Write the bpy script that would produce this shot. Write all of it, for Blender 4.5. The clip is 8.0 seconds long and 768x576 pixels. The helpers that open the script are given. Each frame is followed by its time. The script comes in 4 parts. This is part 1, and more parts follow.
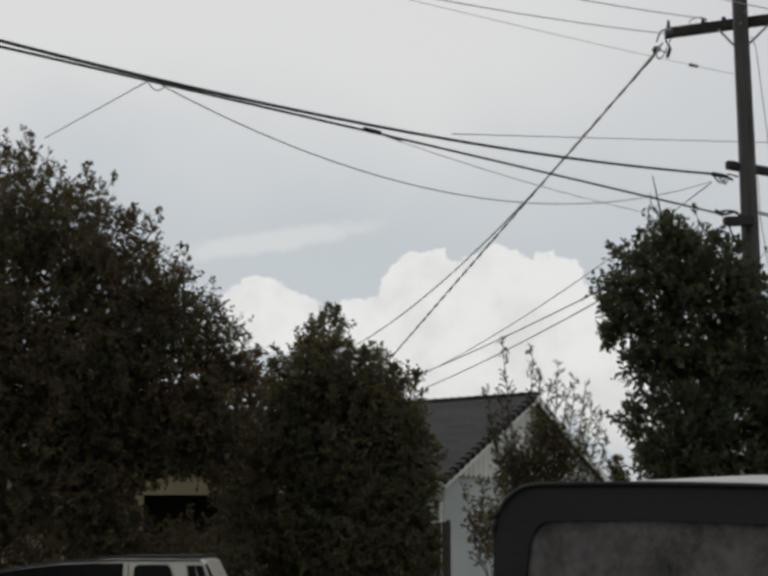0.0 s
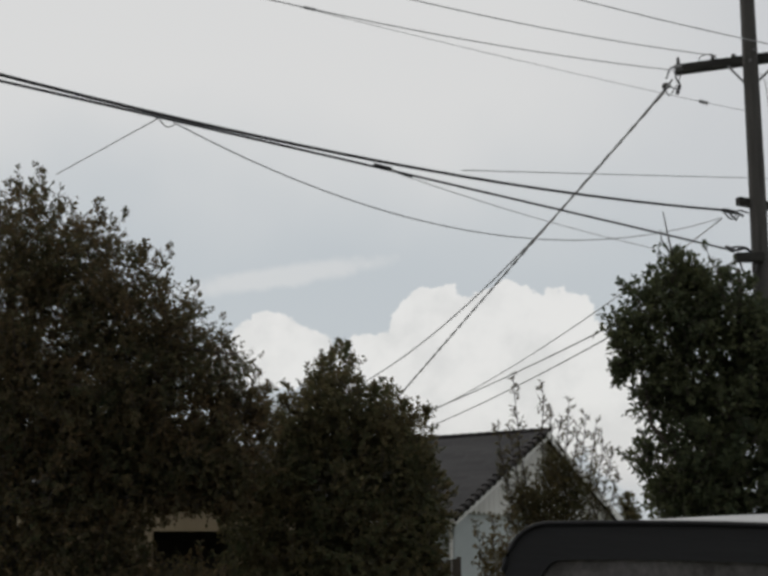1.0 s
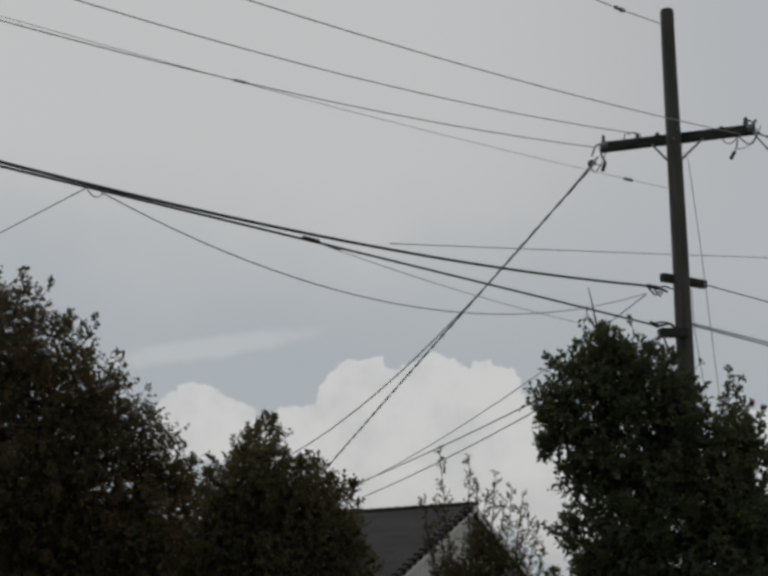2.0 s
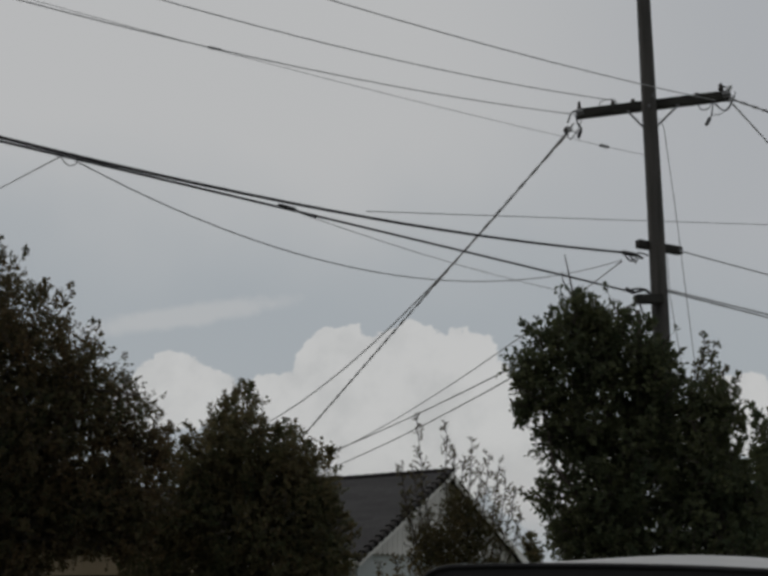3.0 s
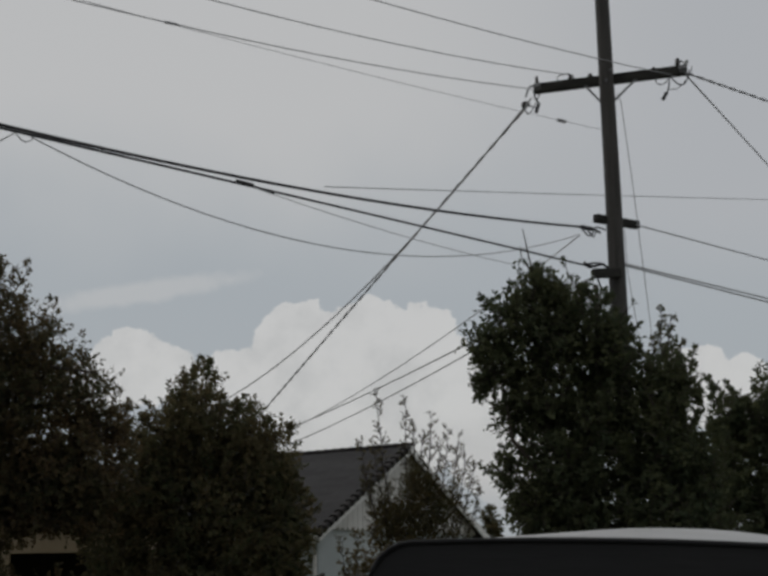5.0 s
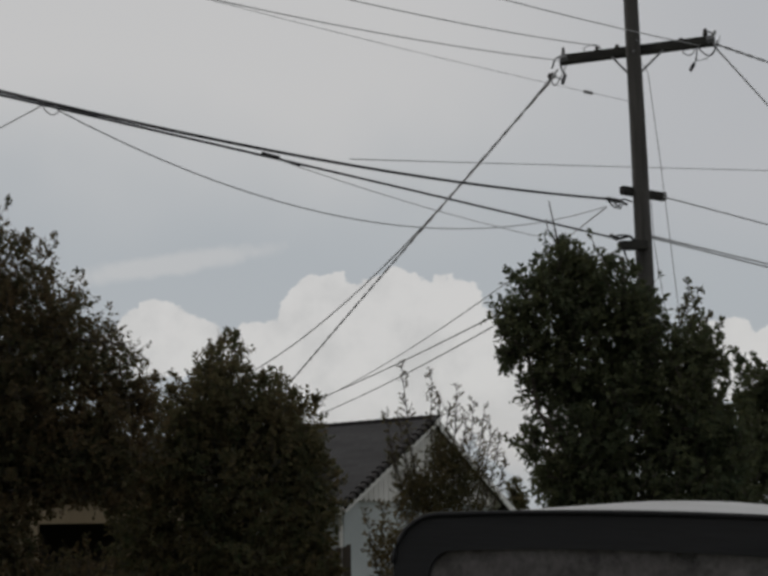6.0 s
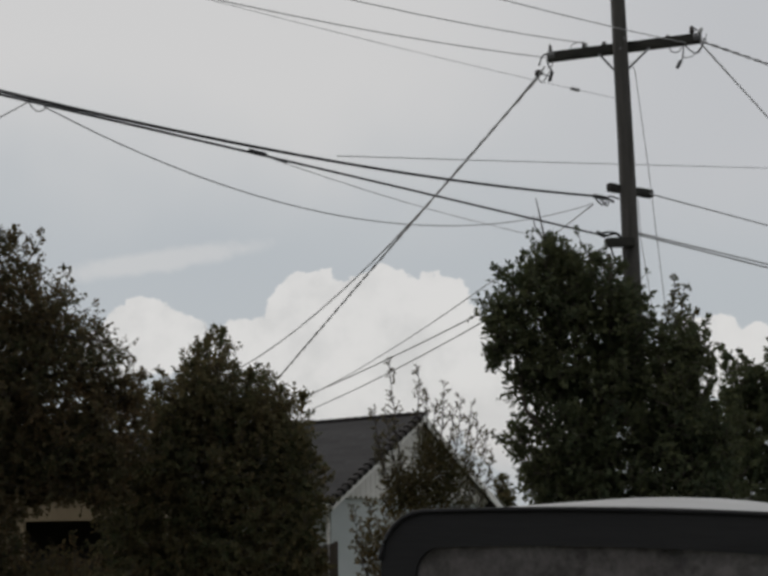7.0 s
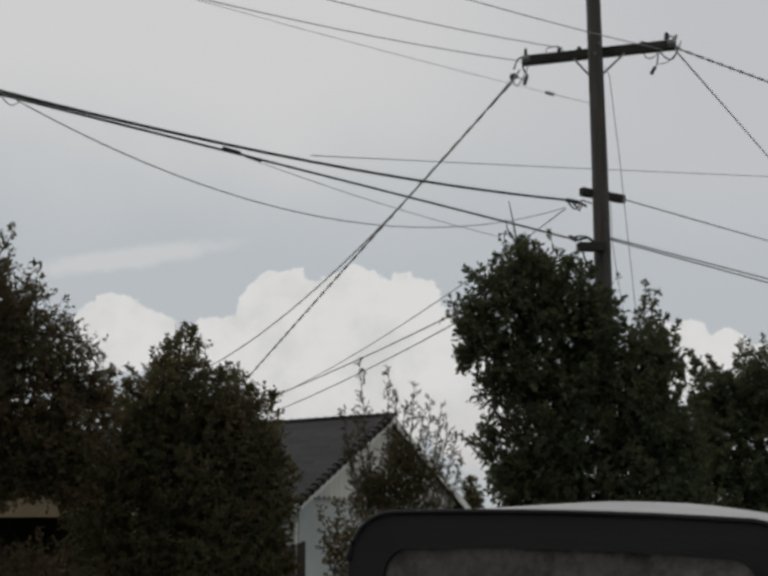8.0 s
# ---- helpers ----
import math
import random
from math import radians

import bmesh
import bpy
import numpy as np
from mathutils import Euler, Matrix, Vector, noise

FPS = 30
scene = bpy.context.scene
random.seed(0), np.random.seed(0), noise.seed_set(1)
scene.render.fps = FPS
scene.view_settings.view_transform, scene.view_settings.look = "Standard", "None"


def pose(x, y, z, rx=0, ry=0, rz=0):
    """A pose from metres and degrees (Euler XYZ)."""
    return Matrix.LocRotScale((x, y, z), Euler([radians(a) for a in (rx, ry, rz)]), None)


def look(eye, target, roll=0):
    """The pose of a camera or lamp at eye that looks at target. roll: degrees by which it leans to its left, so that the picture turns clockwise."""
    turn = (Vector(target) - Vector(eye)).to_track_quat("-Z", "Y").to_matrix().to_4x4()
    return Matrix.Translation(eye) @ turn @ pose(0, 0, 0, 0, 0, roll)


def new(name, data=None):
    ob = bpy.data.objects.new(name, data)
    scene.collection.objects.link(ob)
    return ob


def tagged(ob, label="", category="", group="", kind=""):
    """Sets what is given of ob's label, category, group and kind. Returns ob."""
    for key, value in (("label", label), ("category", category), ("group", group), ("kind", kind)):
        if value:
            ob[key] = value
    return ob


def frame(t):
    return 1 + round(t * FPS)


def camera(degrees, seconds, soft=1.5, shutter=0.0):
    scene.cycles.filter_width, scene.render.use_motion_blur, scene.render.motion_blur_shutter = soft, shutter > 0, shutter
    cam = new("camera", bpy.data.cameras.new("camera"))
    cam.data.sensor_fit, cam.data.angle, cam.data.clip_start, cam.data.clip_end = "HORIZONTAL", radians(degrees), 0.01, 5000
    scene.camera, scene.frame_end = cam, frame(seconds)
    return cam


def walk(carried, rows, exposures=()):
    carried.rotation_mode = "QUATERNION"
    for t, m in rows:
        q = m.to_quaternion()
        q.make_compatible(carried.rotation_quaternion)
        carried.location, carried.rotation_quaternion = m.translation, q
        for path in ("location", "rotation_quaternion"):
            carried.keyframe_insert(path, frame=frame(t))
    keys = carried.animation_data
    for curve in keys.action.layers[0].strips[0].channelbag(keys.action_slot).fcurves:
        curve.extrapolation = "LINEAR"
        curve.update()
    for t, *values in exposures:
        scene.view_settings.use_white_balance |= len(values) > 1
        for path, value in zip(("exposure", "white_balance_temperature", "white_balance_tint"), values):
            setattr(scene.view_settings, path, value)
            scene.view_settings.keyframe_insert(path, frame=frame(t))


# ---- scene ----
cam = camera(30.0, 8.0, soft=3.4)
walk(cam, [
    (0.0, pose(0.0, 0.0, 1.68, 99.93, -0.0, 0.0)),
    (0.3, pose(0.0008, 0.0, 1.6822, 99.641, -0.014, 0.415)),
    (0.5, pose(0.0013, 0.0, 1.6837, 99.152, -0.024, -0.027)),
    (0.8, pose(0.0020, 0.0, 1.6857, 99.572, -0.084, 0.332)),
    (1.0, pose(0.0025, 0.0, 1.6871, 101.348, -0.124, 0.401)),
    (1.2, pose(0.0029, 0.0, 1.6883, 102.714, -0.332, -0.320)),
    (1.5, pose(0.0035, 0.0, 1.6902, 104.174, -0.643, -1.365)),
    (1.7, pose(0.0038, 0.0, 1.6914, 104.338, -0.504, -2.181)),
    (2.8, pose(0.0051, 0.0, 1.6972, 103.288, 0.581, -2.707)),
    (3.0, pose(0.0053, 0.0, 1.6981, 102.928, 0.487, -3.379)),
    (3.2, pose(0.0054, 0.0, 1.6989, 102.595, 0.501, -4.052)),
    (3.5, pose(0.0055, 0.0, 1.7001, 102.538, 0.523, -4.544)),
    (3.8, pose(0.0056, 0.0, 1.7012, 103.026, 0.481, -6.07)),
    (4.0, pose(0.0056, 0.0, 1.7019, 103.598, 0.386, -4.352)),
    (4.2, pose(0.0056, 0.0, 1.7025, 103.713, 0.693, -3.593)),
    (4.5, pose(0.0055, 0.0, 1.7034, 102.659, 1.154, -4.856)),
    (4.7, pose(0.0054, 0.0, 1.7039, 102.345, 1.14, -4.95)),
    (5.8, pose(0.0043, 0.0, 1.7062, 100.804, 1.028, -4.191)),
    (6.0, pose(0.004, 0.0, 1.7064, 100.818, 0.962, -3.912)),
    (6.2, pose(0.0037, 0.0, 1.7066, 100.193, 0.884, -4.225)),
    (6.5, pose(0.0032, 0.0, 1.7069, 100.411, 0.768, -4.238)),
    (6.8, pose(0.0026, 0.0, 1.7070, 100.691, 0.941, -4.347)),
    (7.0, pose(0.0022, 0.0, 1.707, 100.686, 1.057, -4.421)),
    (7.2, pose(0.0017, 0.0, 1.7070, 100.988, 1.099, -5.303)),
    (7.5, pose(0.001, 0.0, 1.707, 100.557, 1.161, -5.401)),
    (8.0, pose(-0.0004, 0.0, 1.7066, 100.697, 0.349, -5.708)),
], exposures=[(0.0, 0.05, 6520, 10), (1.0, -0.0, 6520, 10), (1.5, -0.24, 6520, 10), (1.7, -0.32, 6500, 10), (2.8, -0.52, 6450, 10), (3.0, -0.53, 6440, 10),
              (3.5, -0.58, 6380, 9), (4.0, -0.57, 6380, 9), (4.5, -0.56, 6400, 10), (5.8, -0.38, 6500, 10.5), (6.0, -0.36, 6520, 11), (6.5, -0.22, 6540, 11), (7.0, -0.17, 6540, 11),
              (7.5, -0.17, 6540, 11), (8.0, -0.16, 6550, 11)])

# ---- sky and light ----


def link(tree, a, b):
    tree.links.new(a, b)


def math_node(tree, op, a, b=None, c=None):
    n = tree.nodes.new("ShaderNodeMath")
    n.operation = op
    for i, v in enumerate((a, b, c)):
        if v is None:
            continue
        if isinstance(v, (int, float)):
            n.inputs[i].default_value = v
        else:
            link(tree, v, n.inputs[i])
    return n.outputs[0]


def mix_node(tree, fac, a, b):
    n = tree.nodes.new("ShaderNodeMix")
    n.data_type = "RGBA"
    for sock, v in ((n.inputs["Factor"], fac), (n.inputs[6], a), (n.inputs[7], b)):
        if isinstance(v, (int, float)):
            sock.default_value = v
        elif isinstance(v, tuple):
            sock.default_value = (*v, 1)
        else:
            link(tree, v, sock)
    return n.outputs[2]


def ramp(tree, v, lo, hi):
    n = tree.nodes.new("ShaderNodeMapRange")
    n.interpolation_type = "SMOOTHSTEP"
    link(tree, v, n.inputs[0])
    n.inputs[1].default_value, n.inputs[2].default_value = lo, hi
    return n.outputs[0]


def noise_node(tree, vec, scale, detail=4.0, rough=0.5):
    n = tree.nodes.new("ShaderNodeTexNoise")
    n.inputs["Scale"].default_value, n.inputs["Detail"].default_value, n.inputs["Roughness"].default_value = scale, detail, rough
    if vec is not None:
        link(tree, vec, n.inputs["Vector"])
    return n


# heaps of the low cumulus: azimuth, elevation and radius in degrees
CUMULUS = [(-5.0, 8.9, 1.5), (-6.3, 8.1, 1.3), (-3.7, 8.5, 1.3), (-2.4, 7.7, 1.4), (-1.0, 8.1, 1.4), (0.2, 8.3, 1.35),
           (1.7, 9.6, 1.85), (3.2, 9.2, 1.95), (4.8, 9.7, 1.8), (6.5, 9.5, 1.8), (7.2, 8.5, 1.7), (2.5, 6.8, 2.6),
           (5.6, 6.8, 2.8), (8.6, 7.3, 1.5), (9.6, 5.6, 2.2), (11.0, 4.5, 2.2), (17.5, 7.6, 1.6), (19.0, 7.0, 1.7), (20.8, 6.2, 1.8), (15.4, 6.2, 1.6)]

SUN_AZ, SUN_EL = -35.0, 48.0
world = bpy.data.worlds.new("sky")
scene.world = world
world.use_nodes = True
wt = world.node_tree
for n in list(wt.nodes):
    wt.nodes.remove(n)
sky = wt.nodes.new("ShaderNodeTexSky")
sky.sky_type, sky.sun_disc = "NISHITA", False
sky.sun_elevation, sky.sun_rotation = radians(SUN_EL), radians(SUN_AZ)
coord = wt.nodes.new("ShaderNodeTexCoord").outputs["Generated"]
sep = wt.nodes.new("ShaderNodeSeparateXYZ")
link(wt, coord, sep.inputs[0])
az = math_node(wt, "MULTIPLY", math_node(wt, "ARCTAN2", sep.outputs[0], sep.outputs[1]), 57.2958)
el = math_node(wt, "MULTIPLY", math_node(wt, "ARCSINE", sep.outputs[2]), 57.2958)
comb = wt.nodes.new("ShaderNodeCombineXYZ")
link(wt, az, comb.inputs[0])
link(wt, el, comb.inputs[1])
flat = comb.outputs[0]
puff = math_node(wt, "SUBTRACT", noise_node(wt, flat, 1.15, 6.0, 0.55).outputs["Fac"], 0.5)
heap = None
for a, e, r in CUMULUS:
    dist = wt.nodes.new("ShaderNodeVectorMath")
    dist.operation = "DISTANCE"
    link(wt, flat, dist.inputs[0])
    dist.inputs[1].default_value = (a, e, 0)
    d = math_node(wt, "SUBTRACT", dist.outputs["Value"], r)
    heap = d if heap is None else math_node(wt, "SMOOTH_MIN", heap, d, 0.25)
heap = math_node(wt, "ADD", heap, math_node(wt, "MULTIPLY", puff, 1.25))
heap_mask = math_node(wt, "MULTIPLY", ramp(wt, heap, 0.06, -0.06), ramp(wt, el, 2.2, 4.4))
# high thin veil, brighter overhead, bluer in the gap above the heaps
broad = noise_node(wt, flat, 0.09, 3.0, 0.5).outputs["Fac"]
lift = math_node(wt, "ADD", el, math_node(wt, "MULTIPLY", math_node(wt, "SUBTRACT", broad, 0.5), 9.0))
veil = mix_node(wt, ramp(wt, lift, 11.0, 19.5), (0.52, 0.558, 0.582), (0.70, 0.70, 0.69))
veil = mix_node(wt, ramp(wt, el, 10.0, 4.0), veil, (0.50, 0.535, 0.56))
veil = mix_node(wt, math_node(wt, "MULTIPLY", ramp(wt, az, 4.0, 20.0), ramp(wt, el, 9.0, 16.0)), veil, (0.585, 0.60, 0.615))
# one long wisp
rot = wt.nodes.new("ShaderNodeMapping")
rot.vector_type = "TEXTURE"
link(wt, flat, rot.inputs[0])
rot.inputs["Location"].default_value = (-4.6, 11.75, 0)
rot.inputs["Rotation"].default_value = (0, 0, radians(9.0))
rot.inputs["Scale"].default_value = (4.7, 0.5, 1.0)
wisp_len = wt.nodes.new("ShaderNodeVectorMath")
wisp_len.operation = "LENGTH"
link(wt, rot.outputs[0], wisp_len.inputs[0])
wisp = ramp(wt, math_node(wt, "ADD", wisp_len.outputs["Value"], math_node(wt, "MULTIPLY", puff, 0.9)), 1.15, 0.45)
veil = mix_node(wt, math_node(wt, "MULTIPLY", wisp, 0.6), veil, (0.70, 0.70, 0.69))
shade = noise_node(wt, flat, 0.45, 5.0, 0.55).outputs["Fac"]
heap_col = mix_node(wt, ramp(wt, shade, 0.3, 0.6), (0.69, 0.69, 0.675), (0.785, 0.78, 0.76))
heap_col = mix_node(wt, ramp(wt, el, 7.5, 3.0), heap_col, (0.66, 0.655, 0.645))
cloudy = mix_node(wt, heap_mask, veil, heap_col)
clear = wt.nodes.new("ShaderNodeVectorMath")
clear.operation = "SCALE"
link(wt, sky.outputs[0], clear.inputs[0])
clear.inputs["Scale"].default_value = 0.10
col = mix_node(wt, 0.95, clear.outputs[0], cloudy)
bg = wt.nodes.new("ShaderNodeBackground")
link(wt, col, bg.inputs[0])
bg.inputs[1].default_value = 1.0
out = wt.nodes.new("ShaderNodeOutputWorld")
link(wt, bg.outputs[0], out.inputs[0])

sun_data = bpy.data.lights.new("sun", "SUN")
sun_data.energy, sun_data.angle, sun_data.color = 0.8, radians(20), (1.0, 0.97, 0.92)
sun = new("sun", sun_data)
ca, sa, ce, se = math.cos(radians(SUN_AZ)), math.sin(radians(SUN_AZ)), math.cos(radians(SUN_EL)), math.sin(radians(SUN_EL))
sun.matrix_world = look((60 * sa * ce, 60 * ca * ce, 60 * se), (0, 0, 0))

# ---- materials ----


def material(name, dark, light, rough=0.7, scale=6.0, fine=60.0, bump=0.2, metal=0.0, spec=0.4, stretch=(1, 1, 1), island=False,
             pieces=False, translucent=0.0, coat=0.0):
    m = bpy.data.materials.new(name)
    m.use_nodes = True
    t = m.node_tree
    p = t.nodes["Principled BSDF"]
    tc = t.nodes.new("ShaderNodeTexCoord")
    mp = t.nodes.new("ShaderNodeMapping")
    link(t, tc.outputs["Object"], mp.inputs[0])
    mp.inputs["Scale"].default_value = stretch
    big = noise_node(t, mp.outputs[0], scale, 4.0).outputs["Fac"]
    small = noise_node(t, mp.outputs[0], fine, 3.0, 0.6).outputs["Fac"]
    f = math_node(t, "ADD", math_node(t, "MULTIPLY", big, 0.6), math_node(t, "MULTIPLY", small, 0.4))
    f = ramp(t, f, 0.3, 0.7)
    if island:
        f = math_node(t, "ADD", math_node(t, "MULTIPLY", f, 0.6),
                      math_node(t, "MULTIPLY", t.nodes.new("ShaderNodeNewGeometry").outputs["Random Per Island"], 0.4))
    if pieces:
        f = math_node(t, "ADD", math_node(t, "MULTIPLY", f, 0.5),
                      math_node(t, "MULTIPLY", t.nodes.new("ShaderNodeObjectInfo").outputs["Random"], 0.5))
    c = mix_node(t, f, dark, light)
    link(t, c, p.inputs["Base Color"])
    p.inputs["Metallic"].default_value = metal
    p.inputs["Specular IOR Level"].default_value = spec
    p.inputs["Coat Weight"].default_value = coat
    link(t, math_node(t, "ADD", math_node(t, "MULTIPLY", small, 0.2), rough - 0.1), p.inputs["Roughness"])
    if bump:
        b = t.nodes.new("ShaderNodeBump")
        b.inputs["Strength"].default_value, b.inputs["Distance"].default_value = bump, 0.02
        link(t, small, b.inputs["Height"])
        link(t, b.outputs[0], p.inputs["Normal"])
    if translucent:
        tr = t.nodes.new("ShaderNodeBsdfTranslucent")
        link(t, c, tr.inputs[0])
        mx = t.nodes.new("ShaderNodeMixShader")
        mx.inputs[0].default_value = translucent
        link(t, p.outputs[0], mx.inputs[1])
        link(t, tr.outputs[0], mx.inputs[2])
        link(t, mx.outputs[0], t.nodes["Material Output"].inputs[0])
    return m


M_POLE = material("weathered_pole_wood", (0.034, 0.032, 0.029), (0.092, 0.085, 0.077), 0.85, 1.5, 40, 0.5, stretch=(6, 6, 0.5))
M_ARM = material("crossarm_wood", (0.011, 0.0105, 0.009), (0.042, 0.040, 0.033), 0.85, 3, 40, 0.5, stretch=(0.6, 3, 3))
M_PORCELAIN = material("pale_porcelain", (0.40, 0.41, 0.41), (0.55, 0.55, 0.54), 0.25, 8, 60, 0.0)
M_STEEL = material("galvanised_steel", (0.12, 0.12, 0.12), (0.22, 0.22, 0.22), 0.5, 8, 80, 0.1, metal=0.7)
M_CERAMIC = material("dark_ceramic", (0.03, 0.025, 0.022), (0.06, 0.05, 0.045), 0.3, 10, 60, 0.0)
M_RUBBER = material("black_cable_jacket", (0.02, 0.02, 0.021), (0.04, 0.04, 0.042), 0.6, 3, 40, 0.0)
M_WIRE = material("weathered_wire", (0.26, 0.26, 0.265), (0.38, 0.38, 0.38), 0.6, 0.3, 0.7, 0.0)
M_BARK = material("bark", (0.03, 0.024, 0.018), (0.09, 0.075, 0.06), 0.9, 5, 50, 0.8, stretch=(3, 3, 0.7))
M_TWIG = material("twig_bark", (0.03, 0.024, 0.02), (0.07, 0.055, 0.045), 0.9, 5, 50, 0.0)
M_LEAF_RUST = material("rust_green_leaf", (0.048, 0.070, 0.036), (0.165, 0.106, 0.056), 0.8, 1.3, 3.5, 0.0, island=True, spec=0.15, translucent=0.4)
M_LEAF_OLIVE = material("olive_leaf", (0.050, 0.074, 0.037), (0.166, 0.122, 0.062), 0.8, 1.3, 3.5, 0.0, island=True, spec=0.15, translucent=0.4)
M_LEAF_GREEN = material("dark_green_leaf", (0.046, 0.066, 0.040), (0.110, 0.112, 0.052), 0.75, 1.5, 4.0, 0.0, island=True, spec=0.15, translucent=0.4)
M_LEAF_AUTUMN = material("autumn_leaf", (0.044, 0.060, 0.028), (0.150, 0.108, 0.050), 0.8, 1.3, 3.5, 0.0, island=True, spec=0.15, translucent=0.35)
M_LEAF_PALE = material("pale_autumn_leaf", (0.07, 0.072, 0.035), (0.24, 0.17, 0.085), 0.8, 1.3, 3.5, 0.0, island=True, spec=0.15, translucent=0.4)
M_SHINGLE = material("asphalt_shingle", (0.017, 0.0165, 0.017), (0.040, 0.038, 0.039), 0.95, 1.5, 30, 0.4, pieces=True)
M_TILE = material("ridge_tile", (0.012, 0.0105, 0.010), (0.032, 0.027, 0.025), 0.85, 2, 30, 0.4, pieces=True)
M_STUCCO = material("pale_blue_grey_stucco", (0.40, 0.435, 0.43), (0.50, 0.535, 0.53), 0.9, 0.8, 45, 0.4)
M_SIDING = material("cream_siding", (0.56, 0.545, 0.51), (0.66, 0.645, 0.61), 0.7, 1.2, 30, 0.1, pieces=True)
M_TRIM = material("white_trim_paint", (0.66, 0.65, 0.62), (0.8, 0.79, 0.76), 0.55, 2, 30, 0.1)
M_TAN = material("tan_wall_paint", (0.36, 0.28, 0.18), (0.46, 0.37, 0.25), 0.85, 1, 30, 0.2)
M_FENCE = material("dark_fence_board", (0.04, 0.032, 0.026), (0.085, 0.068, 0.055), 0.85, 2, 40, 0.4, stretch=(4, 4, 0.5), pieces=True)
M_ASPHALT = material("asphalt", (0.04, 0.04, 0.042), (0.065, 0.065, 0.066), 0.9, 0.4, 30, 0.5)
M_GRASS = material("dry_grass_ground", (0.05, 0.06, 0.025), (0.11, 0.10, 0.05), 0.95, 0.3, 12, 0.5)
M_BLACKTOP = material("black_vinyl_top", (0.012, 0.012, 0.013), (0.021, 0.021, 0.022), 0.72, 2, 7, 0.22, spec=0.25, stretch=(0.4, 1, 2.4))
M_BODY_DARK = material("dark_car_paint", (0.015, 0.016, 0.018), (0.025, 0.026, 0.028), 0.35, 3, 60, 0.0, coat=0.5)
M_SILVER = material("pale_grey_roof_paint", (0.31, 0.31, 0.305), (0.40, 0.40, 0.395), 0.5, 2, 40, 0.05)
M_CREAM = material("cream_car_paint", (0.50, 0.47, 0.41), (0.58, 0.55, 0.48), 0.4, 2, 40, 0.0, coat=0.3)
M_TYRE = material("tyre_rubber", (0.015, 0.015, 0.015), (0.03, 0.03, 0.03), 0.85, 8, 60, 0.2)
M_RIM = material("wheel_metal", (0.25, 0.25, 0.25), (0.4, 0.4, 0.4), 0.4, 6, 60, 0.0, metal=0.8)
M_GLASS_DARK = material("tinted_window_glass", (0.006, 0.007, 0.008), (0.011, 0.012, 0.012), 0.12, 2, 8, 0.0, spec=0.12)
# hazy plastic; the pale mottling in its colour imitates blotchy reflections
M_REAR_GLASS = material("hazy_window_painted_reflections", (0.038, 0.037, 0.038), (0.145, 0.132, 0.132), 0.1, 6, 34, 0.05, spec=1.0, stretch=(1, 1, 0.9), coat=1.0)
# dark colour that stands in for the shade inside the porch
M_PORCH_SHADE = material("painted_porch_shade", (0.03, 0.028, 0.026), (0.05, 0.046, 0.043), 0.9, 2, 20, 0.0)

# ---- mesh helpers ----


def mesh_of(name, verts, faces, mat, smooth=False):
    me = bpy.data.meshes.new(name)
    me.from_pydata([tuple(v) for v in verts], [], [tuple(f) for f in faces])
    me.materials.append(mat)
    if smooth:
        me.polygons.foreach_set("use_smooth", [True] * len(me.polygons))
    me.update()
    return me


def part(name, bm, mat, parent=None, label="", smooth=False):
    """Links a bmesh, a mesh or (verts, faces) as one object under its parent."""
    if isinstance(bm, tuple):
        me = mesh_of(name, bm[0], bm[1], mat, smooth)
    elif isinstance(bm, bpy.types.Mesh):
        me = bm
    else:
        me = bpy.data.meshes.new(name)
        bmesh.ops.recalc_face_normals(bm, faces=bm.faces)
        bm.to_mesh(me)
        bm.free()
        me.materials.append(mat)
        if smooth:
            me.polygons.foreach_set("use_smooth", [True] * len(me.polygons))
    ob = new(name, me)
    if parent is not None:
        ob.parent = parent
    if label:
        ob["label"] = label
    return ob


def thing(name, m, label, category, group="", kind=""):
    ob = new(name)
    ob.matrix_world = m
    return tagged(ob, label, category, group, kind)


def box(x0, x1, y0, y1, z0, z1, bevel=0.0, bm=None):
    bm = bm or bmesh.new()
    made = bmesh.ops.create_cube(bm, size=1.0)["verts"]
    for v in made:
        v.co = Vector(((x0 + x1) / 2 + v.co.x * (x1 - x0), (y0 + y1) / 2 + v.co.y * (y1 - y0), (z0 + z1) / 2 + v.co.z * (z1 - z0)))
    if bevel:
        edges = list({e for v in made for e in v.link_edges})
        bmesh.ops.bevel(bm, geom=edges, offset=bevel, segments=2, affect="EDGES")
    return bm


def tube(points, radii, sides=6, caps=True):
    """Vertices and faces of a round tube along points."""
    pts = [Vector(p) for p in points]
    if isinstance(radii, (int, float)):
        radii = [radii] * len(pts)
    verts, faces = [], []
    for i, p in enumerate(pts):
        t = (pts[min(i + 1, len(pts) - 1)] - pts[max(i - 1, 0)]).normalized()
        up = Vector((0, 0, 1)) if abs(t.z) < 0.9 else Vector((1, 0, 0))
        a = t.cross(up).normalized()
        b = t.cross(a)
        for k in range(sides):
            w = 2 * math.pi * k / sides
            verts.append(p + (a * math.cos(w) + b * math.sin(w)) * radii[i])
    for i in range(len(pts) - 1):
        for k in range(sides):
            k2 = (k + 1) % sides
            faces.append((i * sides + k, i * sides + k2, (i + 1) * sides + k2, (i + 1) * sides + k))
    if caps:
        faces.append(tuple(range(sides))[::-1])
        faces.append(tuple((len(pts) - 1) * sides + k for k in range(sides)))
    return verts, faces


